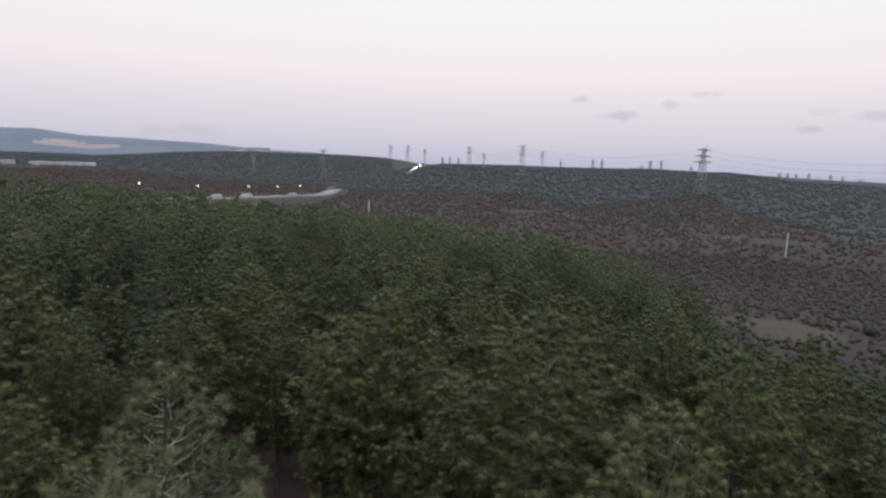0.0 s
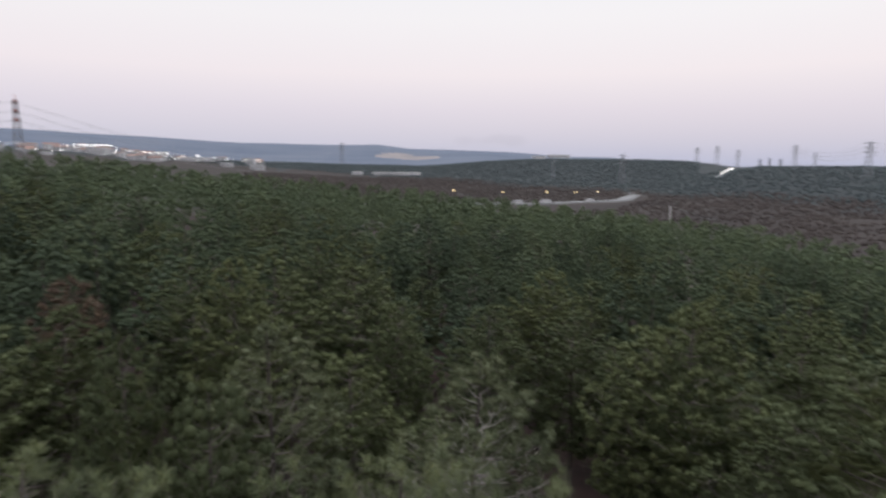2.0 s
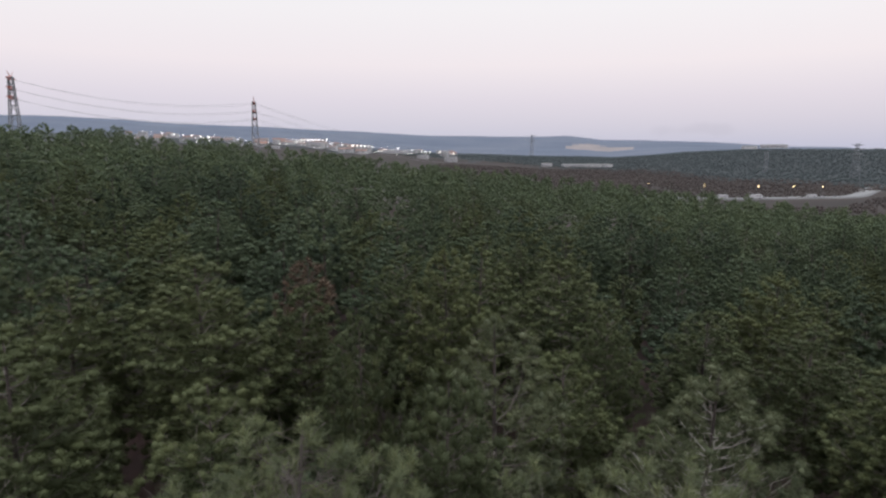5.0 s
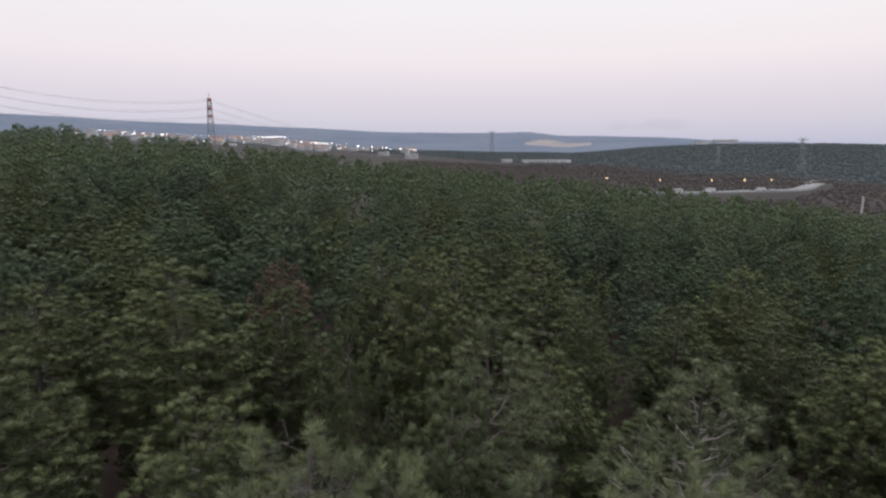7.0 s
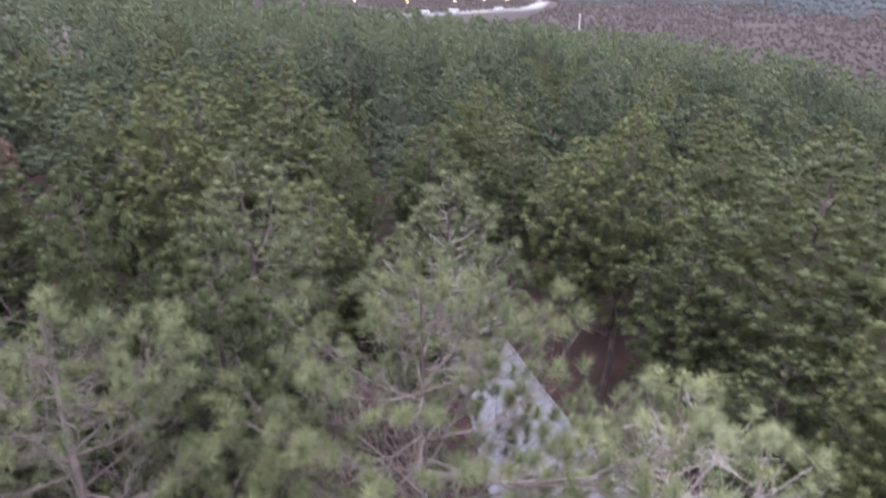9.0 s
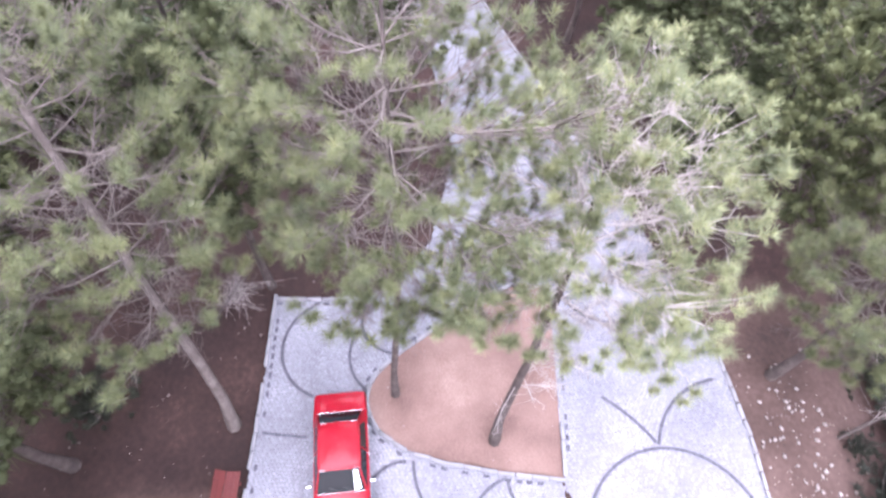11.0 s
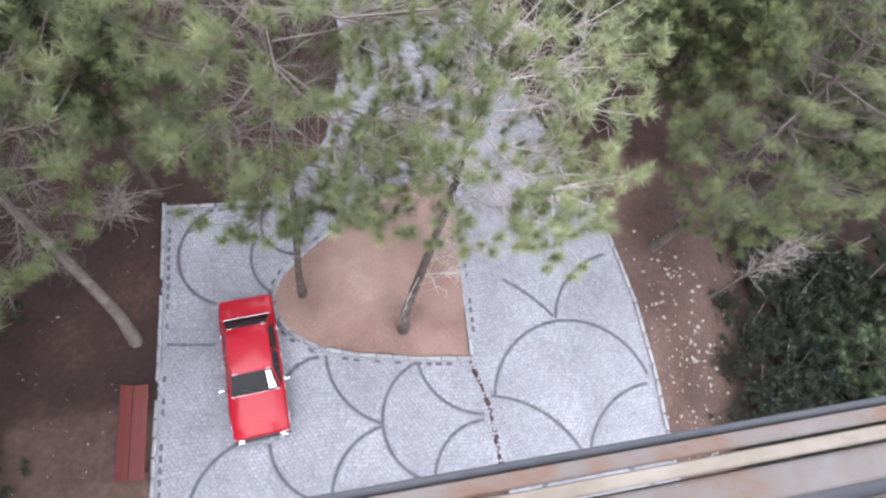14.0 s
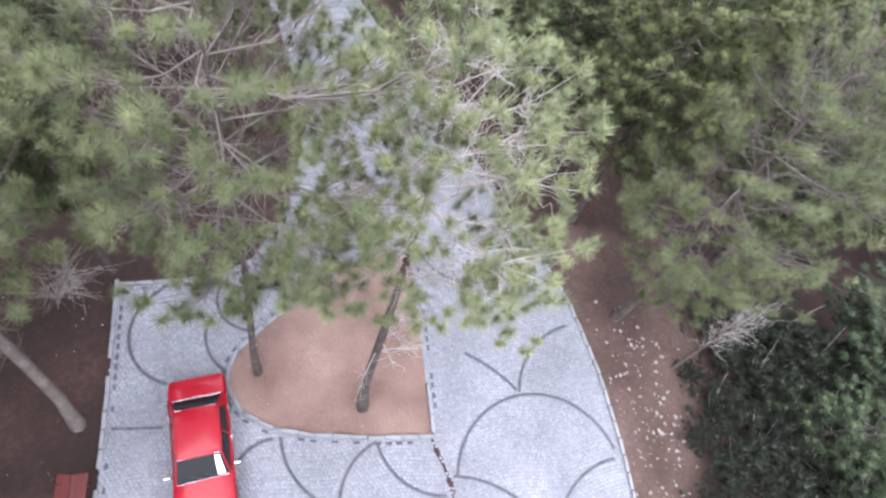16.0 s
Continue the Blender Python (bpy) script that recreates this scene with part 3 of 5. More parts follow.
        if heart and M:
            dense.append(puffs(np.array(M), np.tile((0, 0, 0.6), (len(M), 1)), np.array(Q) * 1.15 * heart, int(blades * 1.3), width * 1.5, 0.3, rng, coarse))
    return trunk, join(wood) if wood else None, crown, join(dense) if dense else None


PINE_LABELS = {"olive": "tall olive-green pine with bright tufts at its shoot tips", "full": "tall green pine with a dense rounded crown, among others", "dry": "sparse grey-green pine with bare branches showing through", "rust": "pine with a rust-brown dying crown among green ones"}


def smoothed(ob):
    ob.data.polygons.foreach_set("use_smooth", np.ones(len(ob.data.polygons), bool))
    return ob


def pine_thing(name_label, shape, group, needle=NEEDLES, wood=LIMB, bark=BARK):
    ob = thing("pine_tree", name_label, "tree", group)
    part("trunk", shape[0], bark, ob)
    if shape[1]:
        part("branchwork", shape[1], wood, ob, "bare grey branches")["kind"] = "stuff"
    smoothed(part("crown", shape[2], needle, ob))["kind"] = "stuff"
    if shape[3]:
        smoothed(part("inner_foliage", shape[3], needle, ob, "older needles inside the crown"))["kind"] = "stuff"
    return ob


def own_pine(foot, top_at, R, seed, label, base=0.42, needle=NEEDLES_CLOSE, wood=LIMB, bark=BARK, **more):
    """A pine of its own shape: foot, place of the top, reach of the crown."""
    z0 = float(land(*foot)) - 0.08
    shape = pine_shape(seed, top_at[2] - z0, R, base, (top_at[0] - foot[0], top_at[1] - foot[1]), **more)
    ob = pine_thing(label, shape, "pines round the clearing", needle, wood, bark)
    ob.matrix_world = pose(foot[0], foot[1], z0)
    return ob


# the trees that stand round the clearing
BRUSH = dict(brush=True, blades=105, width=0.012, puff=0.255, spray=7, inside_bare=0.5, heart=0, slim=1.5)
own_pine((-1.16, 4.34), (-0.7, 7.4, 11.9), 3.2, 11, "leaning pine with open grey branches on the soil island", 0.56, NEEDLES_PALE, wood=TWIG, arms=6, gaps=0.06, dead=7, dry_side=0.2, lop=(0.5, 0.16), ring=0.42, pitch=0.55, **BRUSH)
own_pine((-4.31, 4.85), (-4.8, 7.2, 12.9), 3.2, 12, "slim green pine at the tip of the soil island", 0.48, dead=4, arms=6, ring=0.45, pitch=0.60, stout=0.65, lop=(0.3, 0.15), **dict(BRUSH, slim=1.0))
own_pine((-8.49, 2.67), (-9.3, 4.3, 13.4), 2.35, 13, "green pine with a bare pale lower trunk beside the paving", 0.50, bark=LIMB, dead=4, arms=6, ring=0.42, pitch=0.60, **BRUSH)
own_pine((6.63, 8.81), (7.9, 10.6, 11.2), 2.9, 14, "leaning pine with a dark trunk above the stony bank", 0.36, dead=3, arms=6, ring=0.43, pitch=0.60, **BRUSH)
own_pine((-6.9, 13.8), (-6.8, 14.1, 12.5), 2.1, 15, PINE_LABELS["dry"], 0.42, NEEDLES_DRY, wood=TWIG, dead=3, arms=6, ring=0.44, pitch=0.52, inside_bare=0.4, blades=70, width=0.020, puff=0.25, core=0.42, heart=0)
own_pine((-10.6, 10.0), (-10.6, 10.3, 13.7), 1.6, 18, PINE_LABELS["dry"], 0.42, NEEDLES_DRY, wood=LIMB, dead=3, arms=5, ring=0.48, pitch=0.56, inside_bare=0.45, blades=70, width=0.020, puff=0.25, core=0.42, heart=0)
own_pine((-26.3, 14.6), (-26.2, 14.9, 12.7), 1.4, 19, PINE_LABELS["rust"], 0.55, NEEDLES_RUST, blades=40, core=0.4)

# others that stand near: x, y, top, crown reach
WEST_PINES = [(-18.1, 24.7, 12.4, 2.9), (-24.8, 29.0, 12.8, 2.4), (-9.4, 7.2, 13.4, 1.75), (-14.7, 9.4, 13.1, 1.35), (-23.5, 8.4, 13.8, 2.8), (-15.6, 5.3, 12.2, 2.1), (-20.2, 18.5, 13.4, 2.1), (-14.1, 22.0, 11.5, 1.4), (-12.0, 36.0, 11.1, 2.3), (-19.9, 1.6, 13.0, 2.5), (-26.6, 4.9, 13.2, 2.4), (-12.2, 0.4, 11.4, 2.2), (-12.6, -3.6, 11.2, 2.2), (-16.9, 0.6, 11.0, 2.0), (-11.9, 15.6, 11.4, 1.9), (-25.0, 19.6, 12.7, 2.2), (-12.4, 27.8, 10.4, 2.2), (-8.2, 28.4, 10.4, 2.2), (-23.6, 13.0, 12.1, 2.2)]
EAST_PINES = [(-4.2, 25.5, 10.8, 2.3), (-2.2, 23.2, 12.6, 2.2), (1.4, 27.0, 11.2, 1.9), (3.2, 18.3, 13.0, 2.7), (5.0, 12.4, 12.7, 1.9), (9.7, 18.5, 11.9, 2.0), (8.0, 29.0, 10.8, 2.2), (12.0, 30.0, 10.3, 2.2), (0.3, 19.8, 9.2, 2.0), (2.7, 14.8, 8.2, 1.8), (-9.3, 16.2, 9.6, 1.9), (-2.6, 39.0, 9.8, 2.2), (11.0, 12.4, 8.6, 2.2), (14.2, 21.0, 10.4, 2.1), (15.0, 15.6, 9.4, 2.2), (17.0, 26.0, 9.2, 2.2)]
# unseen pines behind the gallery, added to close in and shade the clearing
UNSEEN_SHADE_PINES = [(-9.5, -5.5, 12.5, 2.4), (-13.0, -7.5, 12.0, 2.4), (-16.5, -5.0, 12.5, 2.4), (10.5, -4.5, 9.0, 2.4), (13.5, -7.0, 9.5, 2.5)]
NEAR = WEST_PINES + EAST_PINES + UNSEEN_SHADE_PINES
OWN_FEET = [(-0.8, 6.0), (-4.6, 6.0), (-8.9, 3.4), (7.2, 9.6), (-6.9, 14.0), (-10.6, 10.2), (-26.2, 14.8)]


def scatter():
    """Feet of the wood's trees: even but irregular, clear of the paving, the drive and the open bank."""
    rng = np.random.default_rng(5)
    cell, taken, out = 5.0, {}, []

    def put(x, y):
        taken.setdefault((int(x // cell), int(y // cell)), []).append((x, y))

    def free(x, y, d):
        i, j = int(x // cell), int(y // cell)
        return all((x - a) ** 2 + (y - b) ** 2 > d * d for p in (-1, 0, 1) for q in (-1, 0, 1) for a, b in taken.get((i + p, j + q), ()))

    for x, y, *_ in NEAR:
        put(x, y)
    for x, y in OWN_FEET:
        put(x, y)
    for _ in range(90000):
        r, a = 215 * math.sqrt(rng.random()), radians(rng.uniform(-70, 100))
        x, y = -math.sin(a) * r, math.cos(a) * r
        if r < 9 or (-11 < x < 10.5 and -8 < y < 12.5) or (abs(x + 0.72 * y - 9.0) < 3.4 and 8 < y < 27) or (x > 8 and y < 9 and r < 24):
            continue
        if r > wood_edge(math.degrees(a)) * (1 + 0.06 * math.sin(a * 40)):
            continue
        if free(x, y, 4.3):
            put(x, y)
            out.append((x, y, r))
    return out


def build_wood():
    rng = np.random.default_rng(8)
    fine, mid = [], []
    for k in range(6):
        H = 12.5 + 0.3 * k
        fine.append((H, pine_shape(30 + k, H, 2.2, 0.30 + 0.04 * (k % 3), (0.3 * math.sin(k), 0.3 * math.cos(k)), blades=40, width=0.026, puff=0.26, core=0.5, pitch=0.52, heart=1.2, ring=0.43 + 0.03 * (k % 2), gaps=0.05 + 0.03 * (k % 3))))
        mid.append((H, pine_shape(50 + k, H, 2.2, 0.40, (0.3 * math.sin(2 * k), 0.3 * math.cos(k)), blades=20, width=0.045, puff=0.30, core=0.5, heart=1.2, ring=0.52, pitch=0.62, arms=5, sides=5, dead=1, limbs=k % 3 == 0)))
    first = {}

    def plant(kind, k, x, y, top, spin, R):
        H, shape = (mid if "mid" in kind else fine)[k]
        z = float(land(x, y)) - 0.08
        m = pose(x, y, z, rz=spin)
        if (kind, k) not in first:
            ob = first[kind, k] = pine_thing(PINE_LABELS["olive" if "olive" in kind else "full"], shape, "pines of the wood", tones[kind])
        else:
            src = first[kind, k]
            keep = src.scale.copy()
            src.scale = (1, 1, 1)
            ob = copy_thing(src, m)
            src.scale = keep
        ob.matrix_world = m @ Matrix.Diagonal((R / 2.2, R / 2.2, (top - z) / H, 1))

    tones = {"fine": NEEDLES, "mid": NEEDLES, "olive": NEEDLES_OLIVE, "olive_mid": NEEDLES_OLIVE}
    for n, (x, y, top, R) in enumerate(NEAR):
        plant("olive", n % 6, x, y, top, rng.uniform(0, 360), R)
    feet = sorted(scatter(), key=lambda p: p[2])
    for n, (x, y, r) in enumerate(feet[:262]):
        g = float(land(x, y))
        h = rng.uniform(4.4, 6.6) if r < 26 else (rng.uniform(11.0, 13.7) if rng.random() < 0.72 else rng.uniform(7.5, 9.5))
        plant("fine" if r < 24 else ("olive_mid" if rng.random() < 0.3 else "mid"), n % 6, x, y, g + h, rng.uniform(0, 360), rng.uniform(2.0, 2.6))
    # the wood farther off
    soft, coarse = [], []
    for k in range(5):
        soft.append(pine_shape(70 + k, 13, 2.3, 0.55, blades=12, width=0.09, puff=0.44, ring=0.85, pitch=0.95, arms=4, sides=4, dead=0, limbs=False, core=0.5, heart=1.2, coarse=True)[2:])
        coarse.append(pine_shape(90 + k, 13, 2.3, 0.6, blades=8, width=0.15, puff=0.60, ring=1.25, pitch=1.3, arms=4, sides=4, dead=0, limbs=False, core=0.5, coarse=True)[2:])
    pieces, inners, trunks = [], [], []
    for n, (x, y, r) in enumerate(feet[262:]):
        a, s, w = rng.uniform(0, 6.28), (rng.uniform(0.86, 1.05) if rng.random() < 0.72 else rng.uniform(0.62, 0.78)), rng.uniform(0.86, 1.1)
        c, sn = math.cos(a) * w, math.sin(a) * w
        z = float(land(x, y))
        for (v, f), bag in zip((soft if r < 100 else coarse)[n % 5], (pieces, inners)):
            bag.append((np.stack([c * v[:, 0] - sn * v[:, 1] + x, sn * v[:, 0] + c * v[:, 1] + y, s * v[:, 2] + z], 1), f))
        if r < 90:
            trunks.append(tube([(x, y, z - 0.1), (x, y, z + 6 * s), (x, y, z + 12 * s)], [0.15, 0.1, 0.03], 4))
    ob = smoothed(part("pine_wood", join(pieces), NEEDLES_FAR, None))
    tagged(ob, "dense dark green pine wood covering the slope", "trees", kind="stuff")
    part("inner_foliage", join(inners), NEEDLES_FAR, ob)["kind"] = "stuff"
    part("trunks", join(trunks), BARK, ob)["kind"] = "stuff"


build_wood()


# ---- the paved turning place with its soil island ----
def inside(poly, x, y):
    hit = np.zeros(np.shape(x), bool)
    for (x0, y0), (x1, y1) in zip(poly, poly[1:] + poly[:1]):
        if y0 != y1:
            hit ^= ((y0 > y) != (y1 > y)) & (x < (x1 - x0) * (y - y0) / (y1 - y0) + x0)
    return hit


def rounded(pts, steps=6, closed=False):
    """A smooth line through pts."""
    p = [np.array(q, float) for q in pts]
    n = len(p)
    out = []
    for i in range(n if closed else n - 1):
        a, b, c, d = (p[(i + k) % n] if closed else p[min(max(i + k, 0), n - 1)] for k in (-1, 0, 1, 2))
        for s in range(steps):
            t = s / steps
            out.append(0.5 * (2 * b + (c - a) * t + (2 * a - 5 * b + 4 * c - d) * t * t + (3 * b - a - 3 * c + d) * t**3))
    if not closed:
        out.append(p[-1])
    return [tuple(q) for q in out]


WEST = [(-6.42, -2.17), (-6.9, -0.5), (-7.5, 1.6), (-8.02, 3.41), (-9.06, 6.78)]
NORTH = [(-9.06, 6.78), (-7.49, 7.24), (-6.17, 7.72), (-5.58, 8.31)]
DRIVE_W = [(-5.58, 8.31), (-4.9, 10.5), (-5.2, 14.5), (-7.6, 19.5), (-10.4, 24.0)]
DRIVE_E = [(-7.5, 25.5), (-4.48, 21.47), (-1.32, 17.58), (2.0, 13.2), (4.48, 9.8)]
EAST = [(4.48, 9.8), (5.07, 8.82), (6.0, 6.73), (6.68, 4.58), (7.46, 1.31), (8.1, -1.4)]
SOUTH = [(2.3, 0.84), (0.03, 0.16), (-2.17, -0.69), (-4.3, -1.5), (-6.42, -2.17)]
SEAM = [(0.57, 5.39), (0.95, 3.9), (1.63, 2.73), (2.15, 1.3), (2.43, 0.44), (3.1, -1.9)]
ISLAND = rounded([(-3.48, 3.43), (-4.36, 3.73), (-4.9, 4.25), (-5.08, 4.78), (-5.0, 5.33), (-4.62, 6.05), (-3.9, 7.05), (-2.71, 8.6), (-1.5, 9.75)], 5) + [(-0.55, 9.7), (0.57, 5.39), (0.95, 3.93), (-0.65, 3.63), (-2.47, 3.42)]
PAVED = WEST + NORTH[1:] + DRIVE_W[1:] + DRIVE_E + EAST[1:] + [(8.4, -3.4), (3.6, -3.4), (3.1, -1.9), (2.43, 0.44)] + SOUTH[:-1]


def arc(a, b, c):
    """Points every few centimetres on the circle through three."""
    (ax, ay), (bx, by), (cx, cy) = a, b, c
    d = 2 * (ax * (by - cy) + bx * (cy - ay) + cx * (ay - by))
    ux = ((ax * ax + ay * ay) * (by - cy) + (bx * bx + by * by) * (cy - ay) + (cx * cx + cy * cy) * (ay - by)) / d
    uy = ((ax * ax + ay * ay) * (cx - bx) + (bx * bx + by * by) * (ax - cx) + (cx * cx + cy * cy) * (bx - ax)) / d
    r = math.hypot(ax - ux, ay - uy)
    t0, t1, t2 = (math.atan2(y - uy, x - ux) for x, y in (a, b, c))
    wrap = lambda t: (t + math.pi) % (2 * math.pi) - math.pi
    e1, e2 = wrap(t1 - t0), wrap(t2 - t1)
    n = max(4, int(r * abs(e1 + e2) / 0.05))
    return [(ux + r * math.cos(t0 + (e1 + e2) * k / n), uy + r * math.sin(t0 + (e1 + e2) * k / n)) for k in range(n + 1)]


ARCS = [((1.83, 2.92), (3.72, 5.62), (6.49, 4.38)), ((1.71, 2.90), (3.33, 2.69), (4.71, 1.60)), ((4.79, 1.61), (5.23, 3.17), (6.45, 4.12)), ((3.18, -0.07), (4.96, 1.63), (6.95, 1.0)), ((3.46, 5.65), (3.84, 7.20), (4.97, 8.18)), ((3.38, 5.69), (2.6, 6.2), (1.6, 6.6)),
    ((-3.23, 3.2), (-2.43, 2.06), (-1.27, 1.61)), ((-0.60, 3.49), (-1.30, 1.85), (0.44, 0.30)), ((-0.54, 3.4), (0.30, 2.56), (1.58, 2.36)), ((1.59, 2.19), (0.65, 1.47), (0.47, 0.30)), ((-1.26, 1.53), (-2.07, 0.69), (-2.18, -0.62)), ((-4.16, 0.57), (-3.44, -0.35), (-2.18, -0.62)), ((-4.98, 0.43), (-5.58, -0.30), (-5.66, -1.8)),
    ((-3.42, 3.12), (-3.87, 2.86), (-4.16, 2.4)), ((-7.76, 6.92), (-8.2, 5.5), (-6.59, 4.12)), ((-6.14, 6.29), (-5.95, 5.38), (-5.2, 4.76)), ((-6.13, 7.47), (-5.93, 6.52), (-4.6, 6.2)), ((-3.9, 8.0), (-4.6, 9.2), (-5.2, 9.3)), ((-2.9, 9.2), (-3.4, 10.6), (-5.0, 11.2)), ((-0.5, 10.4), (0.6, 9.2), (2.4, 9.6))]


def along(line, pitch, start=0.0):
    """Places and directions every pitch metres along a line."""
    p = np.array(line, float)
    seg = np.hypot(*np.diff(p, axis=0).T)
    run = np.concatenate([[0], np.cumsum(seg)])
    s = np.arange(start + pitch / 2, run[-1], pitch)
    x, y = np.interp(s, run, p[:, 0]), np.interp(s, run, p[:, 1])
    e = 0.03
    dx = np.interp(s + e, run, p[:, 0]) - np.interp(s - e, run, p[:, 0])
    dy = np.interp(s + e, run, p[:, 1]) - np.interp(s - e, run, p[:, 1])
    return x, y, np.degrees(np.arctan2(dy, dx))


def worn_block(name, l, w, h, mat, seed):
    """A hewn stone with broken edges, resting on z = 0."""
    rng = np.random.default_rng(seed)
    b = min(l, w) * 0.12
    V = np.array([(sx * l / 2, sy * w / 2, 0) for sx, sy in ((-1, -1), (1, -1), (1, 1), (-1, 1))] + [(sx * l / 2, sy * w / 2, h - b) for sx, sy in ((-1, -1), (1, -1), (1, 1), (-1, 1))] + [(sx * (l / 2 - b), sy * (w / 2 - b), h) for sx, sy in ((-1, -1), (1, -1), (1, 1), (-1, 1))])
    V[4:] += rng.uniform(-b * 0.5, b * 0.5, V[4:].shape)
    F = [(i + k, (i + 1) % 4 + k, (i + 1) % 4 + k + 4, i + k + 4) for k in (0, 4) for i in range(4)] + [(8, 9, 10, 11)]
    return mesh_from(name, V, F, mat)


def build_paving():
    rng = np.random.default_rng(3)
    bm = bmesh.new()
    vs = [bm.verts.new((x, y, 0.0)) for x, y in PAVED]
    f = bm.faces.new(vs)
    bmesh.ops.triangulate(bm, faces=[f])
    up = bmesh.ops.extrude_face_region(bm, geom=bm.faces[:])
    bmesh.ops.translate(bm, vec=(0, 0, -0.25), verts=[v for v in up["geom"] if isinstance(v, bmesh.types.BMVert)])
    bmesh.ops.recalc_face_normals(bm, faces=bm.faces[:])
    ob = part("pavement", bm, JOINT)
    tagged(ob, "grey granite sett paving with dark fan-shaped arcs", "paving", kind="structure")
    # the field of small setts, laid in slightly wavering rows
    lines = [arc(*a) for a in ARCS] + [rounded(SEAM, 6)]
    dots = np.array([p for l in lines for p in l[::2]])
    c, s = math.cos(radians(18)), math.sin(radians(18))
    gx, gy = np.meshgrid(np.arange(-14, 16, 0.112), np.arange(-9, 28, 0.106))
    gx = gx + 0.056 * (np.arange(gx.shape[0])[:, None] % 2) + rng.uniform(-0.012, 0.012, gx.shape)
    gy = gy + 0.10 * np.sin(gx * 1.9) + rng.uniform(-0.010, 0.010, gx.shape)
    x, y = (c * gx - s * gy).ravel(), (s * gx + c * gy).ravel()
    keep = inside(PAVED, x, y) & ~inside(ISLAND, x, y) & (y < 21)
    x, y = x[keep], y[keep]
    near = np.full(len(x), 9.0)
    for i in range(0, len(dots), 200):
        d = dots[i : i + 200]
        near = np.minimum(near, np.sqrt(((x[:, None] - d[:, 0]) ** 2 + (y[:, None] - d[:, 1]) ** 2).min(1)))
    keep = near > 0.085
    x, y = x[keep], y[keep]
    n = len(x)
    a = radians(18) + rng.normal(0, 0.07, n)
    hw, hl, hz = rng.uniform(0.040, 0.050, n), rng.uniform(0.042, 0.053, n), rng.uniform(0.012, 0.028, n)
    V = np.zeros((n, 8, 3))
    for k, (sx, sy) in enumerate(((-1, -1), (1, -1), (1, 1), (-1, 1))):
        for j, g in ((0, 1.0), (4, 0.78)):
            u, w = sx * hl * g, sy * hw * g
            V[:, k + j, 0], V[:, k + j, 1] = x + np.cos(a) * u - np.sin(a) * w, y + np.sin(a) * u + np.cos(a) * w
            V[:, k + j, 2] = hz if j else 0.001
    F = np.array([(0, 1, 5, 4), (1, 2, 6, 5), (2, 3, 7, 6), (3, 0, 4, 7), (4, 5, 6, 7)])
    F = (np.arange(n)[:, None, None] * 8 + F[None]).reshape(-1, 4)
    field = part("setts", (V.reshape(-1, 3), F), SETT, ob)
    field["kind"] = "stuff"
    # dark setts along the arcs and kerbs, pale kerb stones
    dark = [worn_block("dark_sett", 0.175, 0.085, 0.030, SETT_DARK, k) for k in range(4)]
    kerb = [worn_block("kerb_stone", 0.46, 0.10, 0.10, KERB, k + 9) for k in range(4)]

    def lay(meshes, name, line, pitch, shift=0.0, miss=0.0, z=0.0, skip=None):
        for px, py, ang in zip(*along(line, pitch)):
            if rng.random() < miss or (skip and skip(px, py)):
                continue
            t = radians(ang)
            o = new(name, meshes[rng.integers(len(meshes))])
            o.parent = ob
            o.matrix_world = pose(px - math.sin(t) * shift, py + math.cos(t) * shift, z, rz=ang + rng.uniform(-3, 3))

    for l in lines[:-1]:
        lay(dark, "dark_sett", l, 0.18)
    lay(dark, "dark_sett", [(-7.63, 2.70), (-6.3, 2.95)], 0.185)
    for line, shift in ((WEST, -0.16), (NORTH, -0.16), (SOUTH, -0.15)):
        lay(dark, "dark_sett", line, 0.30, shift, 0.3)
    lay(dark, "dark_sett", ISLAND + ISLAND[:1], 0.30, 0.20, 0.35)
    gap = lambda px, py: 1.2 < py < 3.5 and px < -6.9 and rng.random() < 0.4
    lay(kerb, "kerb_stone", WEST, 0.5, 0.0, 0.02, skip=gap)
    for line in (NORTH, EAST, SOUTH):
        lay(kerb, "kerb_stone", line, 0.5)
    for line in (ISLAND[:-4], ISLAND[-4:] + ISLAND[:1]):
        lay(kerb, "kerb_stone", line, 0.48, 0.05, z=0.02)
    lay(kerb, "kerb_stone", DRIVE_E, 0.5)
    # the worn seam between the two fields
    seam = rounded(SEAM, 6)
    V, n = [], len(seam)
    for i, (px, py) in enumerate(seam):
        w = 0.07 + 0.03 * math.sin(i * 1.7)
        V += [(px - w, py, 0.012), (px + w, py, 0.012)]
    part("earth_seam", (V, [(2 * i, 2 * i + 1, 2 * i + 3, 2 * i + 2) for i in range(n - 1)]), SOIL, ob, "red earth washed into the joint")
    # the soil of the island
    gx, gy = np.meshgrid(np.linspace(-5.2, 1.1, 64), np.linspace(3.3, 9.9, 66))
    inn = inside(ISLAND, gx, gy)
    d = np.minimum(1, np.sqrt((((gx[..., None] - np.array(ISLAND)[:, 0]) ** 2 + (gy[..., None] - np.array(ISLAND)[:, 1]) ** 2).min(-1))))
    gz = 0.03 + 0.10 * smooth(0, 1, d) + 0.02 * wave(gx, gy, 0.3) * d
    idx = np.arange(gx.size).reshape(gx.shape)
    q = np.stack([idx[:-1, :-1], idx[:-1, 1:], idx[1:, 1:], idx[1:, :-1]], -1)
    ok = inn[:-1, :-1] & inn[:-1, 1:] & inn[1:, 1:] & inn[1:, :-1]
    isl = part("soil_island", (np.stack([gx, gy, gz], -1).reshape(-1, 3), q[ok]), LITTER)
    tagged(isl, "teardrop island of bare red-brown soil within the paving", "soil", kind="structure")
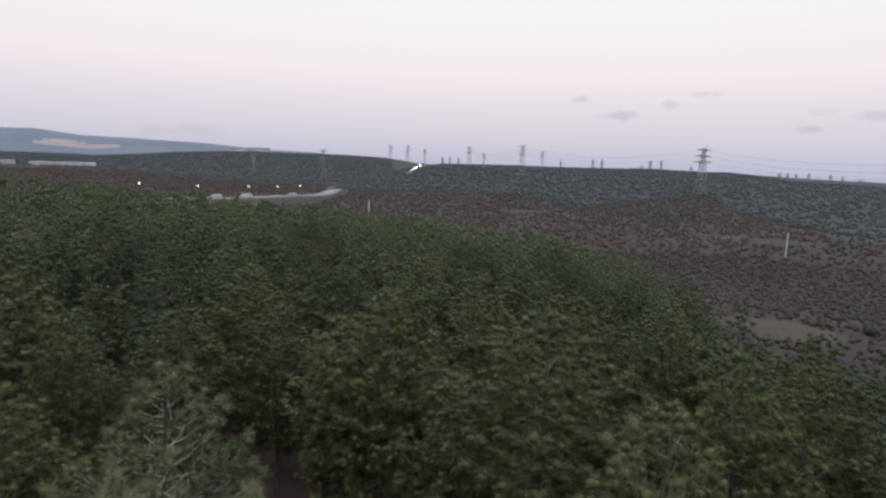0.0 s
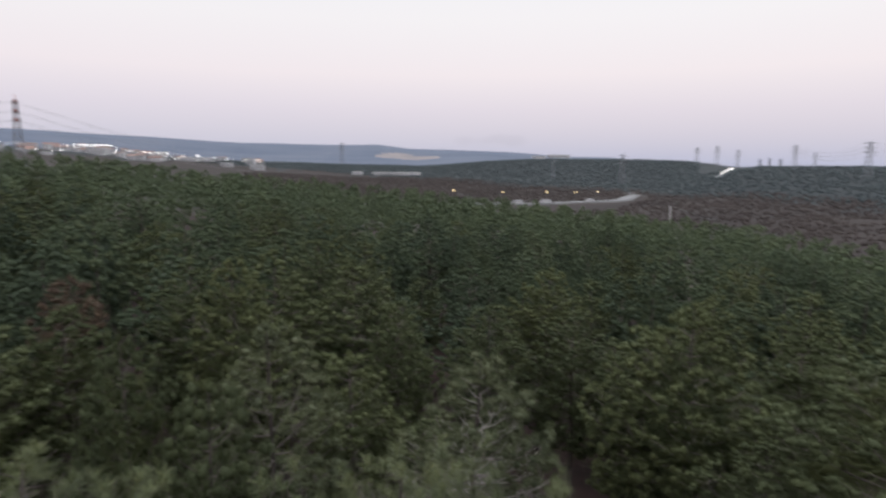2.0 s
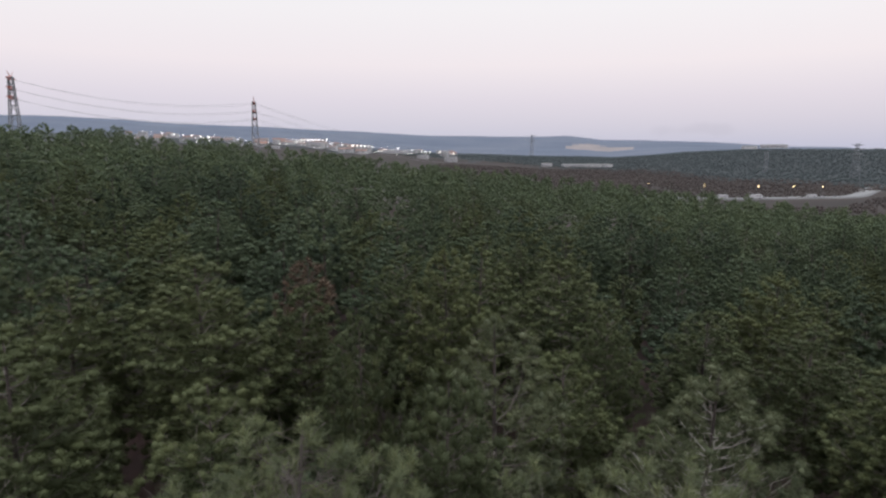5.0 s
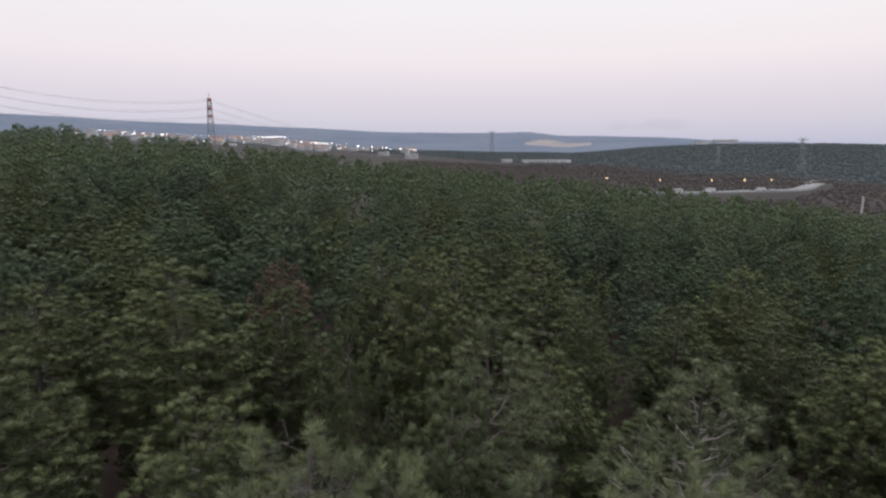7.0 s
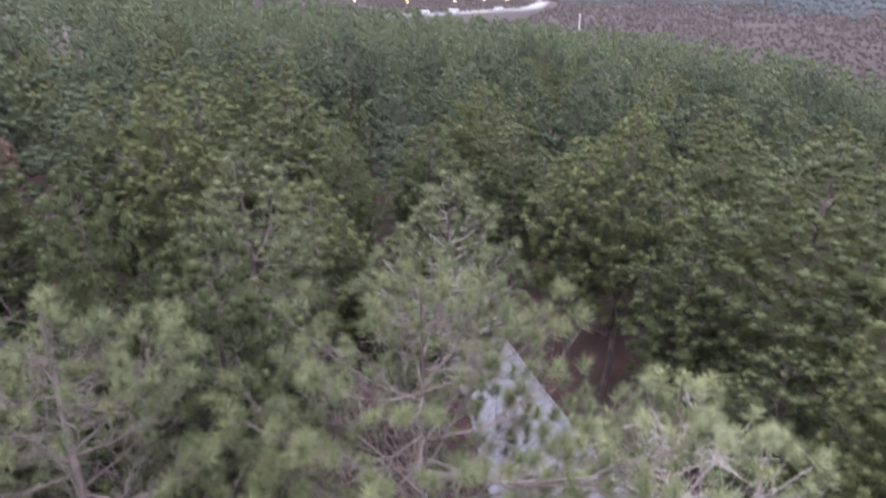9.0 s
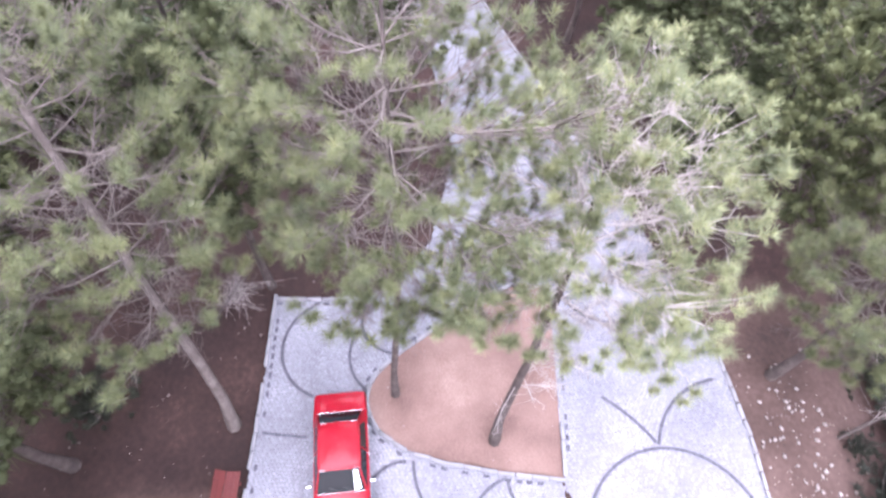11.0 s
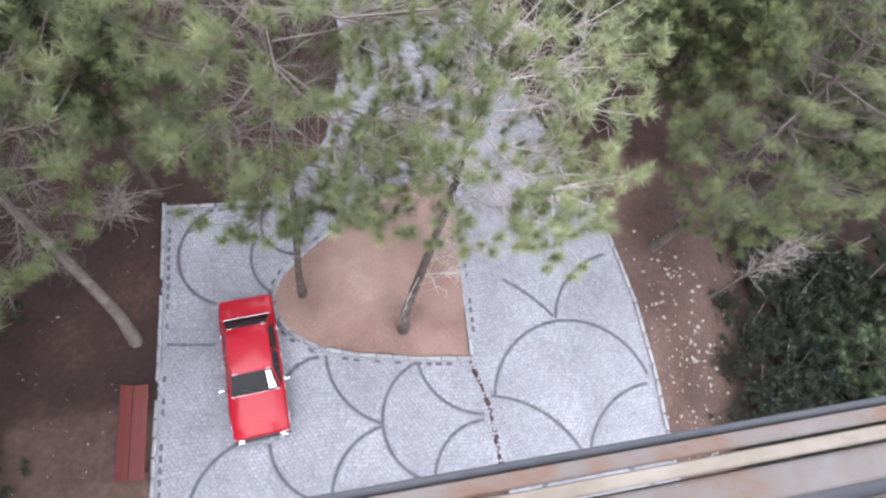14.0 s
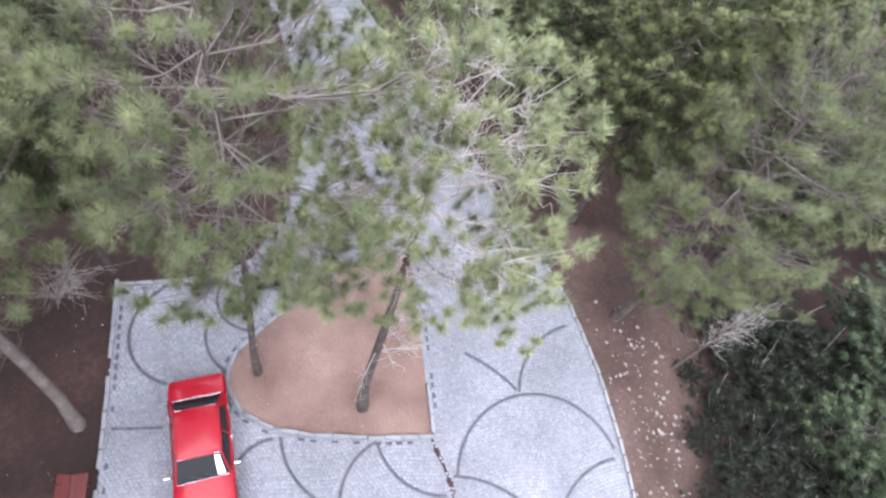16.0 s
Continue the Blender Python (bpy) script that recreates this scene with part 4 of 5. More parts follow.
    for p in isl.data.polygons:
        p.use_smooth = True
    # rim of the island up to the kerb
    bm = bmesh.new()
    f = bm.faces.new([bm.verts.new((x, y, 0.026)) for x, y in ISLAND])
    bmesh.ops.triangulate(bm, faces=[f])
    part("soil_rim", bm, LITTER, isl)


build_paving()


# ---- the red car ----
def loft(sections, close_ends=True):
    """A skin of quads over rings of points."""
    S = np.array(sections, float)
    m, n = S.shape[:2]
    V = S.reshape(-1, 3)
    i, j = np.meshgrid(np.arange(m - 1), np.arange(n), indexing="ij")
    F = np.stack([i * n + j, i * n + (j + 1) % n, (i + 1) * n + (j + 1) % n, (i + 1) * n + j], -1).reshape(-1, 4)
    bm = bmesh.new()
    vs = [bm.verts.new(v) for v in V]
    for f in F:
        bm.faces.new([vs[k] for k in f])
    if close_ends:
        bm.faces.new([vs[k] for k in range(n)])
        bm.faces.new([vs[(m - 1) * n + k] for k in range(n)])
    bmesh.ops.recalc_face_normals(bm, faces=bm.faces[:])
    for f in bm.faces:
        f.smooth = True
    return bm


def sharp(ob, angle=35):
    ob.data.set_sharp_from_angle(angle=radians(angle))
    return ob


def slab(a, b, c, d, thick):
    """A thin plate on four corners."""
    P = [Vector(p) for p in (a, b, c, d)]
    n = (P[1] - P[0]).cross(P[3] - P[0]).normalized() * thick
    bm = bmesh.new()
    lo, hi = [bm.verts.new(p - n / 2) for p in P], [bm.verts.new(p + n / 2) for p in P]
    bm.faces.new(hi)
    bm.faces.new(lo[::-1])
    for i in range(4):
        bm.faces.new((lo[i], lo[(i + 1) % 4], hi[(i + 1) % 4], hi[i]))
    return bm


def disc(r, depth, seg=20):
    """A wheel-like drum along y."""
    bm = bmesh.new()
    bmesh.ops.create_cone(bm, cap_ends=True, segments=seg, radius1=r, radius2=r, depth=depth, matrix=Matrix.Rotation(radians(90), 4, "X"))
    bmesh.ops.bevel(bm, geom=[e for e in bm.edges if len(e.link_faces) == 2 and any(len(f.verts) > 6 for f in e.link_faces)], offset=min(r, depth) * 0.18, segments=2, affect="EDGES")
    return bm


def build_car(at):
    """A boxy four-door saloon; x runs to its nose."""
    car = thing("car", "red old four-door saloon car parked on the setts", "car", at=at)
    stations = [(-2.00, 0.70, 0.42, 0.80), (-1.96, 0.76, 0.34, 0.88), (-1.85, 0.785, 0.30, 0.915), (-1.62, 0.80, 0.32, 0.93), (-1.58, 0.80, 0.50, 0.932), (-1.42, 0.80, 0.62, 0.935), (-1.22, 0.803, 0.66, 0.94), (-1.02, 0.805, 0.60, 0.94), (-0.86, 0.805, 0.48, 0.94), (-0.82, 0.805, 0.22, 0.94), (-0.2, 0.808, 0.20, 0.935), (0.45, 0.805, 0.20, 0.93),
        (0.80, 0.80, 0.22, 0.925), (0.84, 0.80, 0.48, 0.925), (1.00, 0.797, 0.60, 0.92), (1.20, 0.795, 0.66, 0.915), (1.40, 0.79, 0.62, 0.905), (1.56, 0.785, 0.50, 0.90), (1.60, 0.785, 0.30, 0.895), (1.85, 0.775, 0.30, 0.875), (1.95, 0.76, 0.34, 0.855), (1.99, 0.72, 0.42, 0.80)]
    rings = []
    for x, w, b, t in stations:
        half = [(w * 0.93, b), (w * 0.985, min(b + 0.10, t - 0.2)), (w, (b + t) / 2 + 0.06), (w * 0.985, t - 0.10), (w * 0.955, t - 0.03), (w * 0.90, t), (w * 0.5, t + 0.014)]
        rings.append([(x, y, z) for y, z in half] + [(x, 0, t + 0.02)] + [(x, -y, z) for y, z in half[::-1]] + [(x, 0, b)])
    sharp(part("body", loft(rings), PAINT, car), 40)
    # hood and boot lids, a hair proud, with their shut lines
    hood = []
    for x, w, t in ((0.85, 0.70, 0.945), (1.0, 0.70, 0.94), (1.5, 0.68, 0.922), (1.86, 0.65, 0.898), (1.93, 0.63, 0.87)):
        hood.append([(x, w, t - 0.012), (x, w * 0.97, t + 0.004), (x, w * 0.5, t + 0.018), (x, 0, t + 0.026), (x, -w * 0.5, t + 0.018), (x, -w * 0.97, t + 0.004), (x, -w, t - 0.012), (x, 0, t - 0.02)])
    sharp(part("hood", loft(hood), PAINT, car), 40)
    boot = []
    for x, w, t in ((-1.93, 0.60, 0.88), (-1.85, 0.64, 0.928), (-1.6, 0.66, 0.952), (-1.38, 0.66, 0.957)):
        boot.append([(x, w, t - 0.012), (x, w * 0.97, t + 0.002), (x, w * 0.5, t + 0.014), (x, 0, t + 0.02), (x, -w * 0.5, t + 0.014), (x, -w * 0.97, t + 0.002), (x, -w, t - 0.012), (x, 0, t - 0.02)])
    sharp(part("boot_lid", loft(boot), PAINT, car), 40)
    # roof
    rings = []
    for x, w, t in ((-1.06, 0.535, 1.375), (-1.00, 0.565, 1.405), (-0.7, 0.59, 1.43), (-0.3, 0.60, 1.44), (0.05, 0.59, 1.432), (0.19, 0.575, 1.41), (0.24, 0.55, 1.385)):
        rings.append([(x, w, t - 0.035), (x, w * 0.985, t - 0.01), (x, w * 0.9, t + 0.004), (x, w * 0.5, t + 0.018), (x, 0, t + 0.022), (x, -w * 0.5, t + 0.018), (x, -w * 0.9, t + 0.004), (x, -w * 0.985, t - 0.01), (x, -w, t - 0.035), (x, 0, t - 0.04)])
    sharp(part("roof", loft(rings), PAINT, car), 50)
    rail = lambda a, b, r: tube([a, (np.array(a) + b) / 2, b], [r, r, r], 6)
    for s in (1, -1):
        part("windscreen_pillar", rail((0.72, s * 0.70, 0.93), (0.22, s * 0.565, 1.39), 0.026), PAINT, car)
        part("door_pillar", rail((-0.30, s * 0.755, 0.93), (-0.32, s * 0.60, 1.40), 0.024), PAINT, car)
        part("rear_pillar", slab((-1.50, s * 0.72, 0.93), (-1.14, s * 0.745, 0.93), (-0.94, s * 0.585, 1.39), (-1.06, s * 0.555, 1.38), 0.03), PAINT, car)
        part("front_side_window", slab((0.66, s * 0.73, 0.945), (-0.28, s * 0.745, 0.945), (-0.30, s * 0.597, 1.385), (0.20, s * 0.583, 1.375), 0.008), PANE, car, "dark side window")
        part("rear_side_window", slab((-0.33, s * 0.745, 0.945), (-1.14, s * 0.735, 0.945), (-0.95, s * 0.585, 1.38), (-0.33, s * 0.597, 1.385), 0.008), PANE, car, "dark side window")
        part("gutter_strip", rail((-1.0, s * 0.60, 1.385), (0.2, s * 0.60, 1.385), 0.008), PAINT, car, "bright drip rail")
        part("waist_trim", rail((-1.85, s * 0.803, 0.70), (1.85, s * 0.80, 0.68), 0.010), CHROME, car, "bright trim strip")
        part("door_handle", bevelled(-0.20, s * 0.805 - 0.015, 0.80, -0.06, s * 0.805 + 0.015, 0.83, 0.006), CHROME, car, "chrome handle")
        part("door_handle", bevelled(-1.02, s * 0.805 - 0.015, 0.80, -0.88, s * 0.805 + 0.015, 0.83, 0.006), CHROME, car, "chrome handle")
        mirror = part("door_mirror", bevelled(0.50, s * 0.90 - 0.09, 0.97, 0.56, s * 0.90 + 0.09, 1.08, 0.02), CHROME, car, "bright chrome door mirror")
        part("mirror_arm", rail((0.53, s * 0.76, 0.94), (0.53, s * 0.84, 1.0), 0.012), CHROME, mirror)
        for x in (-1.22, 1.20):
            wheel = part("wheel", disc(0.29, 0.16), RUBBER, car)
            wheel.matrix_local = pose(x, s * 0.71, 0.29)
            part("rim", disc(0.19, 0.17), CHROME, wheel)
        part("headlamp", disc(0.085, 0.05), LENS, car, "round clear headlamp").matrix_local = pose(2.0, s * 0.56, 0.66, 0, 0, 90)
        part("sidelamp", bevelled(1.93, s * 0.665 - 0.05, 0.72, 1.985, s * 0.665 + 0.05, 0.80, 0.012), LENS, car, "white front corner lamp")
        part("tail_lamp", bevelled(-2.02, s * 0.58 - 0.10, 0.60, -1.97, s * 0.58 + 0.10, 0.72, 0.012), LAMP_RED, car)
        part("bumper_guard", bevelled(2.02, s * 0.60 - 0.09, 0.49, 2.06, s * 0.60 + 0.09, 0.545, 0.015), CHROME, car, "bright overrider on the front bumper")
        part("wiper", rail((0.74, s * 0.18 + 0.22, 0.965), (0.62, s * 0.20 - 0.12, 1.06), 0.007), RUBBER, car)
    part("windscreen", slab((0.735, 0.66, 0.95), (0.735, -0.66, 0.95), (0.235, -0.545, 1.385), (0.235, 0.545, 1.385), 0.01), PANE, car, "dark windscreen mirroring the sky")
    # the sky's white reflection on the windscreen, made as a thin plate
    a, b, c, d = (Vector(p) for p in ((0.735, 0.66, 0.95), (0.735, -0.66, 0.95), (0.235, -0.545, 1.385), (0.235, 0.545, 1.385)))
    up, on_pane = Vector((0.006, 0, 0.008)), lambda u, v: (a.lerp(b, u)).lerp(d.lerp(c, u), v) + up
    part("sun_shade", slab(*(tuple(on_pane(u, v)) for u, v in ((0.05, 0.10), (0.20, 0.08), (0.16, 0.90), (0.05, 0.92))), 0.004), LENS, car, "white plate standing in for sky mirrored in the windscreen")
    part("windscreen_seal", join([rail((0.745, 0.67, 0.945), (0.745, -0.67, 0.945), 0.012), rail((0.23, 0.55, 1.39), (0.23, -0.55, 1.39), 0.011)]), CHROME, car)
    part("rear_window", slab((-1.465, -0.64, 0.955), (-1.465, 0.64, 0.955), (-1.06, 0.535, 1.37), (-1.06, -0.535, 1.37), 0.01), PANE, car, "black rear window")
    part("rear_window_seal", join([rail((-1.475, 0.65, 0.95), (-1.475, -0.65, 0.95), 0.012), rail((-1.062, 0.54, 1.378), (-1.062, -0.54, 1.378), 0.010)]), CHROME, car)
    part("cowl_vent", bevelled(0.76, -0.42, 0.94, 0.82, 0.42, 0.957, 0.004), GRILLE, car, "black air slot before the windscreen")
    part("radiator_grille", bevelled(1.97, -0.50, 0.56, 2.005, 0.50, 0.76, 0.01), GRILLE, car, "black grille")
    for k in range(5):
        part("grille_bar", bevelled(2.0, -0.49, 0.585 + 0.034 * k, 2.012, 0.49, 0.595 + 0.034 * k, 0.003), STEEL_GREY, car)
    part("front_bumper", bevelled(1.985, -0.79, 0.42, 2.035, 0.79, 0.51, 0.02), RUBBER, car, "dull dark bumper")
    part("rear_bumper", bevelled(-2.05, -0.79, 0.42, -1.99, 0.79, 0.51, 0.02), STEEL_GREY, car, "dull steel bumper")
    part("number_plate", bevelled(2.036, -0.24, 0.40, 2.041, 0.24, 0.50, 0.002), KERB, car, "pale plate")
    part("aerial", rail((0.66, -0.73, 0.95), (0.40, -0.76, 1.55), 0.004), CHROME, car)
    # the dim cabin behind the glass
    part("dashboard", bevelled(0.35, -0.60, 0.80, 0.68, 0.60, 0.94, 0.03), GRILLE, car)
    # the cabin sits a little forward on the body
    for ob in car.children:
        if ob.name.split(".")[0] in CABIN:
            ob.location.x += 0.10
    return car


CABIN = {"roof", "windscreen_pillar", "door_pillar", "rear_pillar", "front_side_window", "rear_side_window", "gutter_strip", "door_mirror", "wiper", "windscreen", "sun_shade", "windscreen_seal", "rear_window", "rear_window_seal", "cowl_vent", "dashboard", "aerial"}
build_car(pose(-5.018, 2.455, 0.02, rz=-67.6) @ Matrix.Diagonal((0.96, 0.93, 0.93, 1)))


# ---- round the clearing ----
def build_bench():
    bench = thing("bench", "low red-painted wooden bench beside the paving edge", "bench", at=pose(-7.55, 0.28, -0.05, rz=106.5))
    for k in range(3):
        part("seat_board", bevelled(-1.2, -0.30 + 0.125 * k, 0.42, 1.2, -0.178 + 0.125 * k, 0.46, 0.006), REDWOOD, bench)
    for k in range(2):
        b = part("back_board", bevelled(-1.2, -0.015, 0, 1.2, 0.015, 0.17, 0.006), REDWOOD, bench)
        b.matrix_local = pose(0, 0.095 + 0.105 * k, 0.47 + 0.14 * k, -37)
    for x in (-0.95, 0.95):
        part("leg", bevelled(x - 0.04, -0.25, 0.0, x + 0.04, -0.17, 0.42, 0.008), REDWOOD, bench)
        part("leg", bevelled(x - 0.04, 0.05, 0.0, x + 0.04, 0.13, 0.42, 0.008), REDWOOD, bench)
        part("back_post", tube([(x, 0.09, 0.35), (x, 0.30, 0.78)], [0.03, 0.03], 6), REDWOOD, bench)


build_bench()


def pebbles(n, place, lo, hi, seed):
    """Rough little stones as one mesh."""
    rng = np.random.default_rng(seed)
    ico = np.array([(0, 0, 1), (0.9, 0, 0.2), (0.28, 0.85, 0.2), (-0.73, 0.53, 0.2), (-0.73, -0.53, 0.2), (0.28, -0.85, 0.2), (0, 0, -0.4)])
    F = np.array([(0, 1, 2), (0, 2, 3), (0, 3, 4), (0, 4, 5), (0, 5, 1), (6, 2, 1), (6, 3, 2), (6, 4, 3), (6, 5, 4), (6, 1, 5)])
    out = []
    for _ in range(n):
        x, y = place(rng)
        a, s = rng.uniform(0, 6.28), lo + (hi - lo) * rng.random() ** 3
        v = ico * rng.uniform(0.7, 1.3, (7, 3)) * s * np.array([1, 0.75, 0.6])
        c, sn = math.cos(a), math.sin(a)
        z = 0.08 if inside(ISLAND, np.array(x), np.array(y)) else float(land(x, y)) - 0.05
        out.append((np.stack([c * v[:, 0] - sn * v[:, 1] + x, sn * v[:, 0] + c * v[:, 1] + y, v[:, 2] + z + s * 0.15], 1), F))
    return join(out)


def bank(rng):
    t = rng.random()
    return 6.6 + 1.6 * t + rng.normal(0, 0.75) + 0.5, 8.6 - 7.0 * t + rng.normal(0, 0.7)


tagged(part("scattered_stones", pebbles(340, bank, 0.02, 0.12, 4), STONE), "pale loose stones strewn over the red earth bank", "stones", kind="stuff")
tagged(part("island_pebbles", pebbles(120, lambda r: (r.uniform(-4.6, 0.6), r.uniform(3.8, 7.5)), 0.012, 0.035, 6), STONE), "small pale pebbles on the island soil", "stones", kind="stuff")
tagged(part("ground_pebbles", pebbles(120, lambda r: (r.uniform(-13, -7.8), r.uniform(-3, 8)), 0.012, 0.05, 9), STONE), "small stones on the soil under the pines", "stones", kind="stuff")


def build_snag(x, y, seed, h=2.6):
    """A dry leafless young tree."""
    rng = np.random.default_rng(seed)
    ob = thing("dry_sapling", "leafless grey sapling with fine dead twigs", "tree", at=pose(x, y, float(land(x, y)) - 0.06))
    lean = np.array([0.55, 0.45, 1.0])
    part("trunk", tube([lean * 0, lean * h * 0.5, lean * h], [0.06, 0.045, 0.02], 6), BARK, ob)
    tw = []
    for k in range(80):
        f = rng.uniform(0.35, 1)
        p = lean * h * f
        d = rng.normal(size=3) * 0.5 + np.array([0.3, 0.2, 0.5])
        q = p + d * rng.uniform(0.4, 0.9)
        tw.append(tube([p, (p + q) / 2 + rng.normal(size=3) * 0.05, q], [0.010, 0.006, 0.003], 3))
        for _ in range(3):
            e = q + rng.normal(size=3) * 0.25
            tw.append(tube([(p + q) / 2, e], [0.005, 0.002], 3))
    part("deadwood", join(tw), TWIG, ob)["kind"] = "stuff"


build_snag(8.6, 7.4, 3)
build_snag(-10.6, 5.6, 8, 1.6)


def undergrowth():
    """Bushes on the bank below the stones, coloured darker for shade, and young pines among them."""
    rng = np.random.default_rng(14)
    first = None
    for x, y, s in ((10.0, 6.2, 0.8), (10.7, 4.4, 1.0), (10.4, 2.2, 0.9), (11.9, 5.2, 1.1), (11.8, 1.2, 1.1), (-12.3, 2.2, 0.8), (-10.9, -1.8, 0.9), (10.2, 9.6, 0.8), (11.9, 7.4, 1.2), (13.2, 3.4, 1.5), (15.2, 5.2, 1.7), (13.2, -0.6, 1.5), (11.2, -0.8, 1.2), (12.6, 9.6, 1.4), (14.2, 8.0, 1.6), (16.2, 2.2, 1.8), (17.0, 8.6, 2.0), (15.8, -1.0, 1.8), (10.9, 8.3, 0.7), (9.3, 5.2, 0.45), (9.5, 3.4, 0.55), (9.4, 1.2, 0.5), (9.2, 7.2, 0.4)):
        m = pose(x, y, float(land(x, y)) - 0.06, rz=rng.uniform(0, 360)) @ Matrix.Diagonal((s, s, s, 1))
        if first is None:
            first = thing("bush", "dark green evergreen bush on the earth bank, leaf colour deepened for shade", "bush", "bushes on the bank")
            C = rng.normal(size=(130, 3)) * (0.62, 0.62, 0.38) + (0, 0, 0.85)
            C = C[C[:, 2] > 0.12]
            part("foliage", puffs(C, np.tile((0, 0, 0.8), (len(C), 1)), rng.uniform(0.13, 0.30, len(C)), 60, 0.022, 0.4, rng), BUSHLEAF, first)["kind"] = "stuff"
            part("stemwork", join([tube([(0, 0, 0), C[i] * (0.6, 0.6, 0.5), C[i]], [0.025, 0.015, 0.006], 4) for i in range(0, 60, 3)]), TWIG, first)["kind"] = "stuff"
            first.matrix_world = m
        else:
            copy_thing(first, m).matrix_world = m
    for k, (x, y, h, R) in enumerate(((13.9, 6.0, 4.2, 1.3), (16.9, 6.2, 4.6, 1.5), (12.6, 2.0, 3.6, 1.2), (14.9, 3.4, 4.4, 1.3), (19.0, 9.0, 6.0, 1.8))):
        own_pine((x, y), (x + 0.1, y, float(land(x, y)) + h), R, 60 + k, "young bushy green pine on the bank", 0.12, NEEDLES, dead=0, puff=0.25, ring=0.44, pitch=0.46, blades=50, width=0.022, core=0.45, slim=1.6)


undergrowth()


# ---- the watch tower on whose gallery the camera is carried ----
def build_tower():
    # x runs along the front rail, y outwards
    tower = thing("watch_tower", "steel watch tower with a weathered wooden gallery rail", "tower", at=pose(-1.297, -0.5095, 0, rz=18.3))
    W, back = 2.6, -3.4
    part("rail_board", bevelled(-W, -0.012, 16.915, W, 0.004, 16.938, 0.003), OLDWOOD, tower, "weathered pale outer rail lath")
    part("rail_board", bevelled(-W, -0.029, 16.915, W, -0.015, 16.946, 0.003), PALEWOOD, tower, "bleached beige rail lath")
    part("rail_board", bevelled(-W, -0.066, 16.91, W, -0.032, 16.938, 0.004), OLDWOOD, tower, "weathered pale rail board with orange stains")
    part("rail_board", bevelled(-W, -0.122, 16.90, -0.14, -0.069, 16.945, 0.008), OLDWOOD, tower, "weathered pale rail board with a worn end")
    part("front_pipe", tube([(-W, 0.009, 16.91), (0, 0.009, 16.91), (W, 0.009, 16.91)], [0.005] * 3, 8), STEEL_GREY, tower, "blue-grey steel edge pipe")
    for h in (16.25, 16.6):
        part("rail_pipe", tube([(-W, -0.11, h), (W, -0.11, h)], [0.014, 0.014], 8), STEEL_GREY, tower)
        for s in (-1, 1):
            part("rail_pipe", tube([(s * W, -0.11, h), (s * W, back, h)], [0.014, 0.014], 8), STEEL_GREY, tower)
    for s in (-1, 1):
        part("rail_board", bevelled(s * W - 0.04, back, 16.91, s * W + 0.04, -0.13, 16.94, 0.006), OLDWOOD, tower)
    for x in (-2.55, -1.3, 1.2, 2.55):
        part("rail_post", bevelled(x - 0.025, -0.125, 15.85, x + 0.025, -0.08, 16.9, 0.004), STEEL_GREY, tower)
    for k in range(22):
        y = -0.12 - 0.15 * k
        part("deck_board", bevelled(-W, y - 0.14, 15.80, W, y, 15.84, 0.006), BARK, tower, "dark deck board")
    for x in (-2.2, 0, 2.2):
        part("deck_beam", bevelled(x - 0.05, back, 15.60, x + 0.05, -0.5, 15.80, 0.006), STEEL_GREY, tower)
    for x in (-1.6, 1.6):
        for y in (-1.5, -3.3):
            part("tower_leg", tube([(x, y, -0.1), (x, y, 15.6)], [0.11, 0.09], 8), STEEL_GREY, tower)
    for k in range(5):
        z = 0.4 + 3.0 * k
        for y in (-1.5, -3.3):
            part("brace", tube([(-1.6, y, z), (1.6, y, z + 3.0)], [0.035, 0.035], 5), STEEL_GREY, tower)
        for x in (-1.6, 1.6):
            part("brace", tube([(x, -1.5, z), (x, -3.3, z + 3.0)], [0.035, 0.035], 5), STEEL_GREY, tower)
    part("cabin_wall", bevelled(-2.0, back - 2.0, 15.84, 2.0, -1.5, 18.4, 0.02), OLDWOOD, tower, "boarded lookout cabin")
    part("cabin_roof", bevelled(-2.4, back - 2.3, 18.4, 2.4, -1.2, 18.55, 0.03), STEEL_GREY, tower)


build_tower()


# ---- far off: valley, roads, masts, town ----
def spot(az, r):
    a = radians(az)
    x, y = -math.sin(a) * r, math.cos(a) * r
    return x, y, float(land(x, y))


def reach(az, el, lo=300, hi=2600):
    """How far away the land shows at that height over the eye's level."""
    for r in range(lo, hi, 10):
        if math.degrees(math.atan2(spot(az, r)[2] - EYE_Z, r)) >= el:
            return r
    return hi


